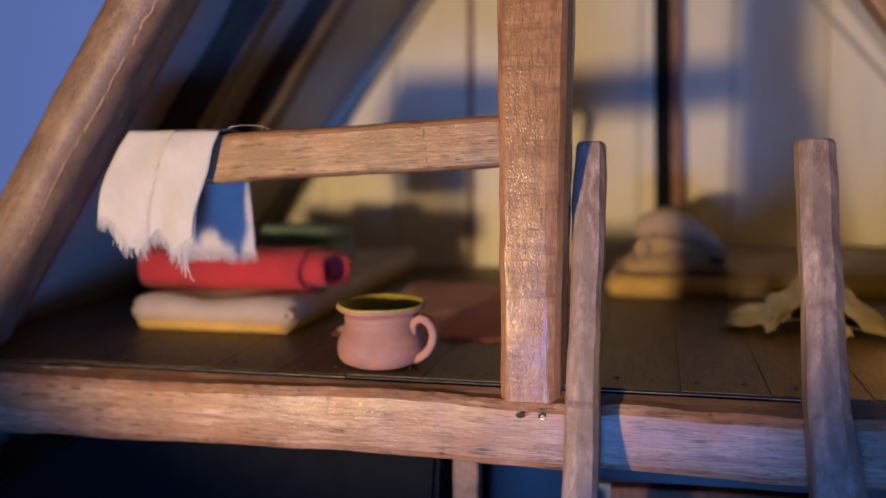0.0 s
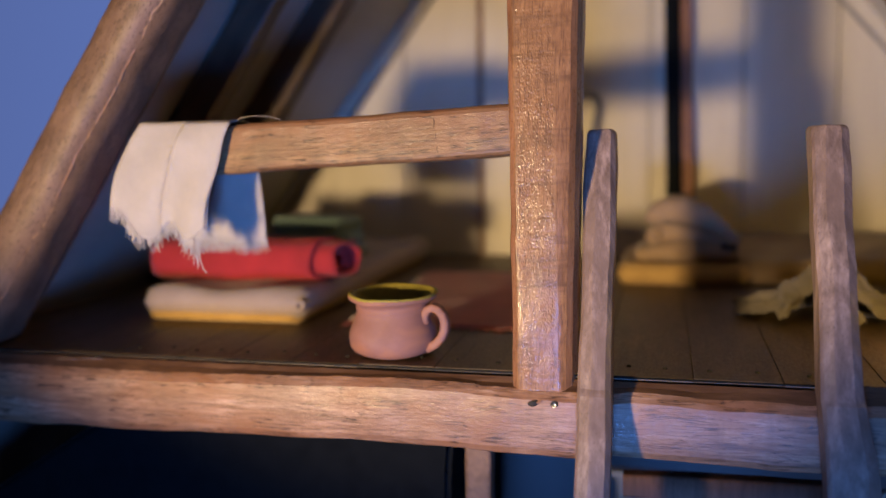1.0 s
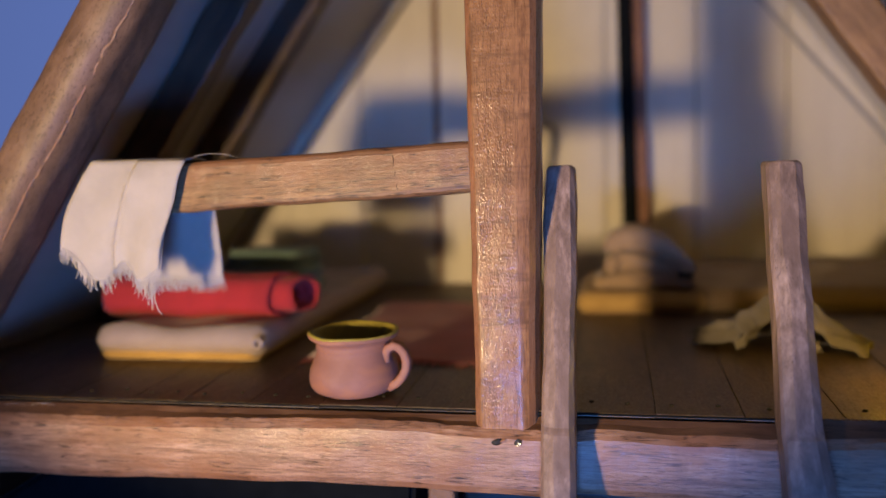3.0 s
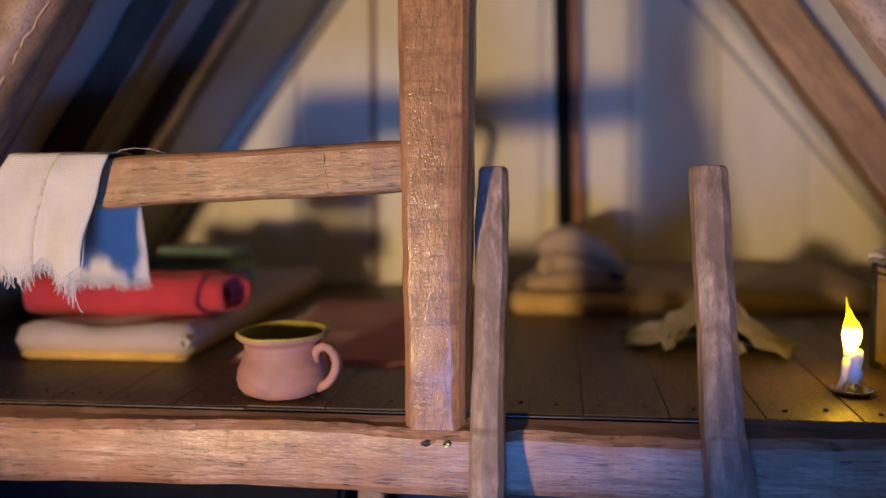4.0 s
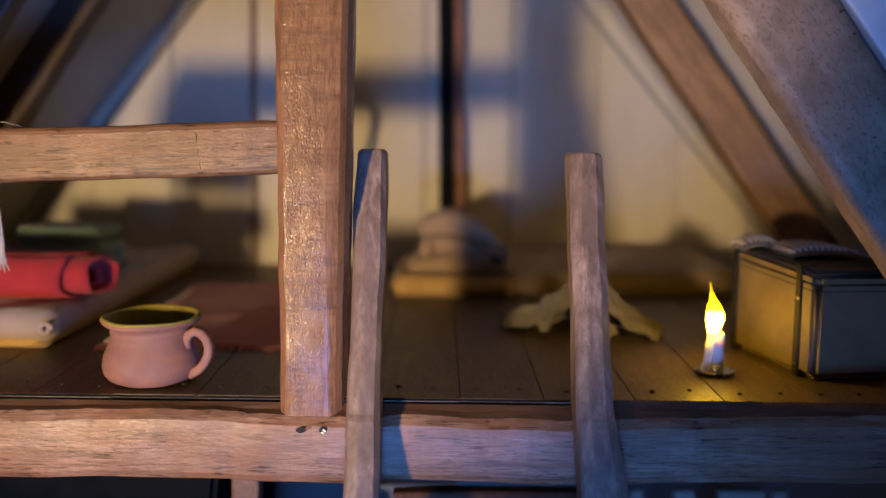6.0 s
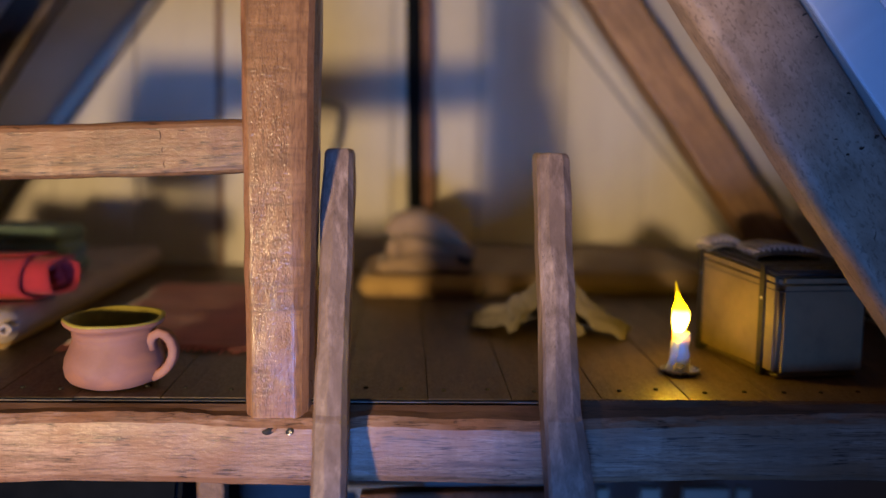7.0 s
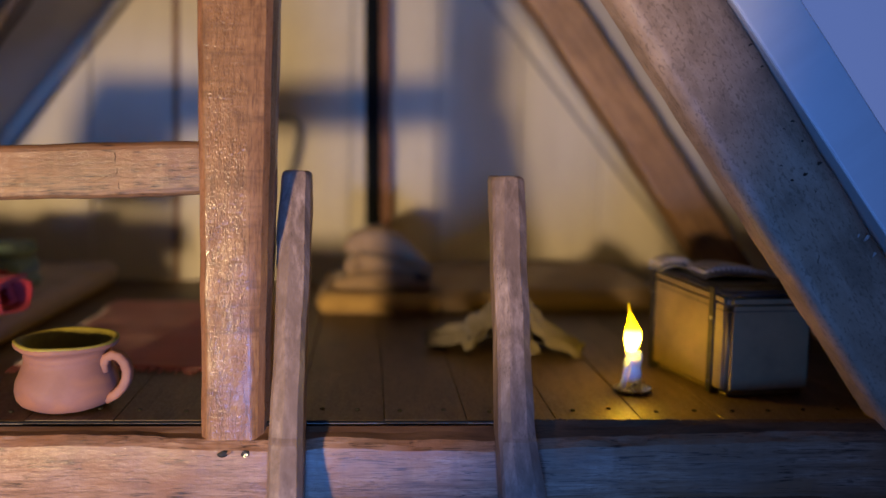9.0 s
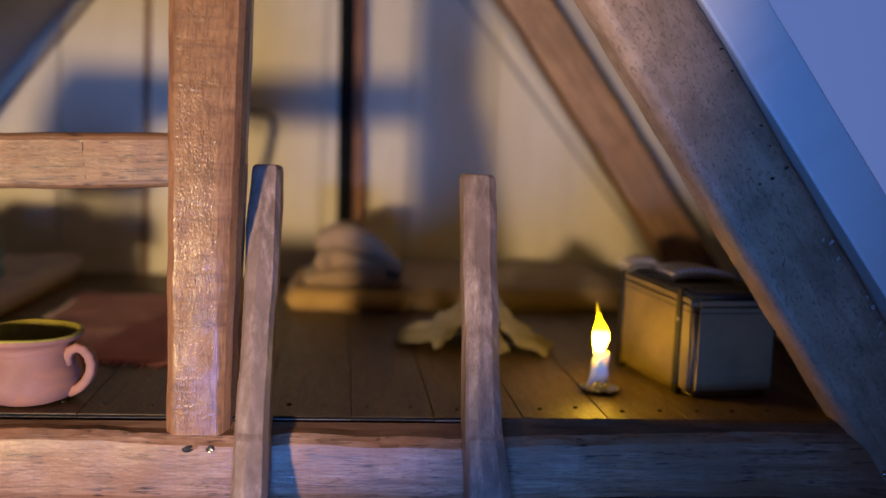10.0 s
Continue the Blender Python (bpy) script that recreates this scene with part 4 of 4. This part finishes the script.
def folded_sacks():
    """Cloths folded over each other into a low heap, flat ends to one side, sloping off to the other."""
    t = thing("cloth_pile", "rounded pile of folded pale sackcloth on the mattress", "cloth")
    base = FZ + 0.70
    # Each layer: its lower and its upper edge as places (x, height over the mattress), its front, its back.
    layers = (
        (((1.82, 0.0), (4.92, 0.0)), ((1.82, 0.46), (2.5, 0.62), (3.4, 0.76), (4.2, 0.70), (4.92, 0.44)), 12.14, 14.7),
        (((2.24, 0.46), (3.2, 0.62), (4.2, 0.56), (4.90, 0.40)), ((2.24, 1.18), (3.14, 1.26), (4.0, 1.04), (4.90, 0.70)), 12.22, 14.5),
        (((2.12, 1.14), (2.6, 1.16), (3.14, 1.14), (4.0, 0.92), (4.94, 0.56)), ((2.12, 1.56), (2.4, 1.86), (2.85, 2.02), (3.35, 2.02), (4.0, 1.76), (4.6, 1.20), (4.94, 0.76)), 12.28, 14.3))
    for k, (lo, hi, y0, y1) in enumerate(layers):
        x0, x1 = lo[0][0], lo[-1][0]
        rings = []
        for i in range(45):
            g = i / 44
            x = x0 + (x1 - x0) * g
            zb, zt = (base + float(np.interp(x, [q[0] for q in e], [q[1] for q in e])) for e in (lo, hi))
            soft = math.sqrt(max(0.05, 1 - max(0, 1 - g * 16) ** 2)) * math.sqrt(max(0.05, 1 - max(0, 1 - (1 - g) * 16) ** 2))
            mid, half = (zb + zt) / 2, max(0.05, (zt - zb) / 2) * soft
            ring = []
            for j in range(32):
                a = 6.2832 * j / 32
                c, sn = math.cos(a), math.sin(a)
                p = Vector((x, (y0 + y1) / 2 + (y1 - y0) / 2 * math.copysign(abs(c) ** 0.5, c), mid + half * math.copysign(abs(sn) ** (0.7 if k == 2 else 0.66), sn)))
                q = wob(p, 0.07, 1.4, k * 2.0) + wob(p, 0.03, 4.0, k)
                q.z = max(q.z * 0.6, base - p.z)
                ring.append(p + q)
            rings.append(ring)
        put("folded_sack", loft(rings), SACK, t, smooth=True)
    roll = [(2.36 + 0.20 * math.cos(k * 0.6) * (1 - k / 24), 12.17 - 0.004 * k, base + 0.79 + 0.25 * math.sin(k * 0.6) * (1 - k / 24)) for k in range(20)]
    put("tucked_roll", tube(roll, 0.075, 8), SACK, t, "rolled-in corner", smooth=True)
    # A black disc paints in the shade inside the roll.
    put("roll_heart", lathe([(0.02, 0.0), (0.10, 0.0), (0.12, 0.05), (0.02, 0.06)], 12, (2.36, 12.22, base + 0.74)), LEATHER, t, "black disc painting the shade inside the roll", smooth=True)
    # Dark tubes paint in the shade of the folds between the cloths.
    put("crease", tube([(2.62, 12.24, base + 1.26), (2.95, 12.2, base + 1.23), (3.24, 12.2, base + 1.17), (3.69, 12.2, base + 1.05), (4.14, 12.2, base + 0.85), (4.5, 12.22, base + 0.62)], 0.04, 6, None, 0.6), RAG, t, "dark tube painting the shade under the top flap", smooth=True)
    put("crease", tube([(2.0, 12.16, base + 0.46), (2.6, 12.16, base + 0.58), (3.4, 12.16, base + 0.66), (4.2, 12.18, base + 0.60)], 0.025, 6, None, 0.5), RAG, t, "dark tube painting the shade between two cloths", smooth=True)
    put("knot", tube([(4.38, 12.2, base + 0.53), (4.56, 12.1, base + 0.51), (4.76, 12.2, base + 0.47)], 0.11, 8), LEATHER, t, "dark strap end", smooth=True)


def rag():
    """A cloth dropped in a heap: folds run from its peak down to limp corners, one of them held open."""
    # Each fold: its ridge, its two lower edges, from the peak outwards.
    folds = (
        (((6.45, 7.0, 1.95), (5.75, 6.5, 1.30), (5.0, 6.6, 0.98), (4.35, 6.8, 0.72)), ((6.1, 6.3, 1.15), (5.68, 6.15, 0.68), (5.1, 6.25, 0.50), (4.28, 6.6, 0.42)), ((6.4, 8.0, 0.5), (5.7, 8.2, 0.36), (5.0, 8.1, 0.36), (4.5, 7.6, 0.5))),
        (((6.45, 6.9, 1.98), (6.85, 6.5, 1.66), (7.45, 6.2, 1.10), (8.22, 6.1, 0.50)), ((6.75, 6.2, 1.25), (7.05, 5.95, 0.84), (7.3, 5.75, 0.56), (7.96, 5.6, 0.34)), ((6.6, 7.9, 0.6), (7.2, 7.7, 0.36), (7.8, 7.2, 0.35), (8.3, 6.5, 0.36))),
        (((6.42, 6.85, 1.95), (6.55, 6.35, 1.45), (6.75, 5.95, 0.90), (6.9, 5.65, 0.42)), ((6.1, 6.6, 1.3), (6.2, 6.25, 0.7), (6.4, 6.0, 0.38), (6.72, 5.68, 0.35)), ((6.75, 6.7, 1.3), (6.92, 6.3, 0.8), (7.02, 6.0, 0.45), (7.1, 5.75, 0.35))),
        (((5.62, 6.42, 1.24), (5.52, 6.25, 0.95), (5.44, 6.1, 0.68), (5.38, 5.95, 0.42)), ((5.35, 6.45, 1.10), (5.30, 6.3, 0.85), (5.30, 6.15, 0.62), (5.32, 5.98, 0.40)), ((5.9, 6.45, 1.20), (5.78, 6.3, 0.88), (5.62, 6.15, 0.62), (5.46, 5.98, 0.40))),
        (((6.4, 6.9, 1.98), (6.5, 7.5, 1.5), (6.6, 8.2, 0.9), (6.7, 8.9, 0.4)), ((6.0, 7.1, 1.2), (5.9, 7.7, 0.7), (6.0, 8.4, 0.4), (6.3, 8.9, 0.35)), ((6.9, 7.1, 1.2), (7.1, 7.7, 0.7), (7.2, 8.3, 0.4), (7.1, 8.9, 0.35))))

    def at(line, u):
        k = min(2, int(u * 3))
        g = u * 3 - k
        g = g * g * (3 - 2 * g) * 0.4 + g * 0.6
        return Vector(line[k]).lerp(Vector(line[k + 1]), g)

    t = thing("crumpled_rag", "crumpled cream rag thrown on the floorboards", "rag")
    for n, (ridge, low, back) in enumerate(folds):
        def f(u, v):
            top = at(ridge, u)
            foot = at(low, u) if v < 0.5 else at(back, u)
            g = abs(v - 0.5) * 2
            p = top.lerp(foot, g)
            p.z += 0.07 * math.sin(math.pi * g) * (1 - 0.5 * u) - 0.10 * math.sin(6.2832 * g) * u
            q = wob(p, 0.16, 2.1, n) + wob(p, 0.07, 4.8, n)
            p = p + q * (0.4 + 0.6 * u)
            return Vector((p.x, p.y, max(FZ + 0.045, p.z)))
        put("fold", sheet(f, 30, 24, 0.03), RAG, t, smooth=True)


def candle():
    t = thing("candlestick", "tin chamber candlestick with a lit white candle", "candle")
    c = Vector((8.33, 2.34, FZ))
    put("dish", lathe([(0.02, 0.01), (0.28, 0.0), (0.36, 0.05), (0.40, 0.10), (0.385, 0.115), (0.34, 0.08), (0.26, 0.035), (0.02, 0.03)], 28, c), TIN, t, smooth=True)
    put("socket", lathe([(0.02, 0.02), (0.17, 0.03), (0.15, 0.1), (0.15, 0.24), (0.175, 0.27), (0.16, 0.28), (0.02, 0.27)], 20, c + Vector((0.03, 0, 0))), TIN, t, smooth=True)
    rings = []
    for k in range(12):
        z = 0.24 + 0.62 * k / 11
        ring = []
        for j in range(18):
            a = 6.2832 * j / 18
            r = 0.175 + 0.02 * math.sin(3 * a + k)
            ring.append(Vector((c.x - 0.02 + 0.01 * k / 11 + r * math.cos(a), c.y + r * math.sin(a), c.z + z)) + wob((a, z * 3, 0), 0.025, 2, 5))
        rings.append(ring)
    put("wax_candle", loft(rings), WAX, t, "white candle", smooth=True)
    put("drip", tube([c + Vector(p) for p in ((-0.13, -0.09, 0.72), (-0.17, -0.12, 0.5), (-0.21, -0.14, 0.3), (-0.29, -0.16, 0.14), (-0.34, -0.16, 0.10))], 0.085, 8, None, 0.8), WAX, t, "run of white wax", smooth=True)
    prof = [(0.06, 0.83), (0.11, 0.90), (0.15, 1.02), (0.175, 1.14), (0.168, 1.25), (0.125, 1.38), (0.072, 1.49), (0.042, 1.60), (0.026, 1.72), (0.005, 1.87)]
    rings = []
    for r, z in prof:
        dx = -0.085 + 0.05 * math.sin((z - 0.8) * 4.2) - 0.05 * max(0, z - 1.3)
        rings.append([c + Vector((dx + r * math.cos(6.2832 * j / 16), r * math.sin(6.2832 * j / 16), z)) for j in range(16)])
    put("flame", loft(rings), FLAME, t, "glowing yellow flame", smooth=True)


def chest():
    t = thing("chest", "pale wooden chest bound with black straps", "chest")
    W, D, H, LID = 2.06, 3.1, 2.18, 1.78
    m = pose(10.03, 1.76, FZ, 0, 0, 9.5)

    def part(name, bm, mat, label="", smooth=False):
        for v in bm.verts:
            v.co.z += 0.085 * v.co.y * v.co.z / H
        return put(name, bm, mat, t, label, m, smooth)

    def shell(x0, x1, y0, y1, z0, z1, r):
        bm = box(x0, x1, y0, y1, z0, z1, 0)
        bmesh.ops.bevel(bm, geom=bm.edges[:], offset=r, segments=5, affect="EDGES")
        for f in bm.faces:
            f.smooth = len(f.verts) == 4 and min(e.calc_length() for e in f.edges) < r * 0.5
        return bm
    part("body", shell(0, W, 0, D, 0.02, LID + 0.25, 0.15), CHEST)
    part("lid", shell(-0.015, W + 0.015, -0.015, D + 0.015, LID + 0.002, H, 0.15), CHEST, "chest lid")
    part("lid_seam", shell(-0.007, W + 0.007, -0.007, D + 0.007, LID - 0.012, LID + 0.01, 0.004), LEATHER, "dark line under the lid")
    for y0 in (0.44,):
        part("strap", shell(-0.045, 0.1, y0, y0 + 0.2, 0.02, H + 0.02, 0.02), LEATHER, "black strap")
        part("strap", shell(-0.045, W + 0.03, y0, y0 + 0.2, H - 0.06, H + 0.03, 0.02), LEATHER, "black strap")
        for z in (0.25, 1.55):
            b = bmesh.new()
            bmesh.ops.create_icosphere(b, subdivisions=1, radius=0.04)
            for v in b.verts:
                v.co = Vector((-0.05 + v.co.x * 0.6, y0 + 0.085 + v.co.y, z + v.co.z))
            part("stud", b, TIN, "small metal stud")
    part("top_panel", shell(-0.03, W + 0.03, -0.03, D + 0.03, H - 0.11, H + 0.014, 0.05), LEATHER, "dark worn lid covering")
    part("edge_band", shell(-0.045, W + 0.03, D - 0.16, D + 0.03, 0.02, H + 0.02, 0.02), LEATHER, "black edge band")
    b = bmesh.new()
    bmesh.ops.create_icosphere(b, subdivisions=1, radius=0.04)
    for v in b.verts:
        v.co = Vector((-0.05 + v.co.x * 0.6, D - 0.07 + v.co.y, 1.6 + v.co.z))
    part("stud", b, TIN, "small metal stud")


def knitting():
    """A knitted piece in two soft lumps, each stitch a small V of yarn."""
    t = thing("knitting", "grey and white knitted cloth heaped on the chest", "cloth")
    for name, (x0, x1), (y0, y1), (za, zb), rows, cols in (("small_fold", (9.3, 10.15), (3.9, 4.7), (2.70, 2.94), 5, 7), ("large_fold", (9.98, 11.5), (3.0, 4.4), (2.62, 2.92), 8, 12)):
        def f(u, v):
            x, y = x0 + (x1 - x0) * u, y0 + (y1 - y0) * v + 0.25 * (u - 0.5)
            lump = math.sin(math.pi * min(1, max(0, u))) ** 0.5 * math.sin(math.pi * min(1, max(0, 0.12 + 0.76 * v))) ** 0.6
            fall = 1.0 if name == "small_fold" else 1.0 - 0.55 * u
            return Vector((x, y, za + (zb - za) * lump * fall * (0.85 + 0.3 * noise.noise(Vector((u * 3, v * 3, 2))))))
        put(name, sheet(f, 26, 26, 0.06), KNIT, t, smooth=True)
        bm = bmesh.new()
        for r in range(rows):
            for c in range(cols):
                u, v, du, dv = (c + 0.5) / cols, (r + 0.5) / rows, 0.46 / cols, 0.5 / rows
                for side in (-1, 1):
                    a, b = f(u, v - dv), f(u + side * du, v + dv)
                    tube([a + Vector((0, 0, 0.07)), (a + b) / 2 + Vector((0, -0.01, 0.11)), b + Vector((0, 0, 0.07))], 0.024, 4, bm, 0.8)
        tagged(put("stitches", bm, LINEN, t, "pale knitted stitches"), kind="stuff")


front_beam(); post(); rung(); rafters(); roof(); back_wall(); lower_room(); ladder(); wall_post(); hook()
left_bed(); red_blanket(); green_cloth(); rug(); back_bed(); folded_sacks(); rag(); mug(); towel(); candle(); chest(); knitting()
floor_boards()
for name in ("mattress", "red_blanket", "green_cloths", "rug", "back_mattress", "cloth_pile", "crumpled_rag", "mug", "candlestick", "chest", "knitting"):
    scale_from_eye(bpy.data.objects[name])
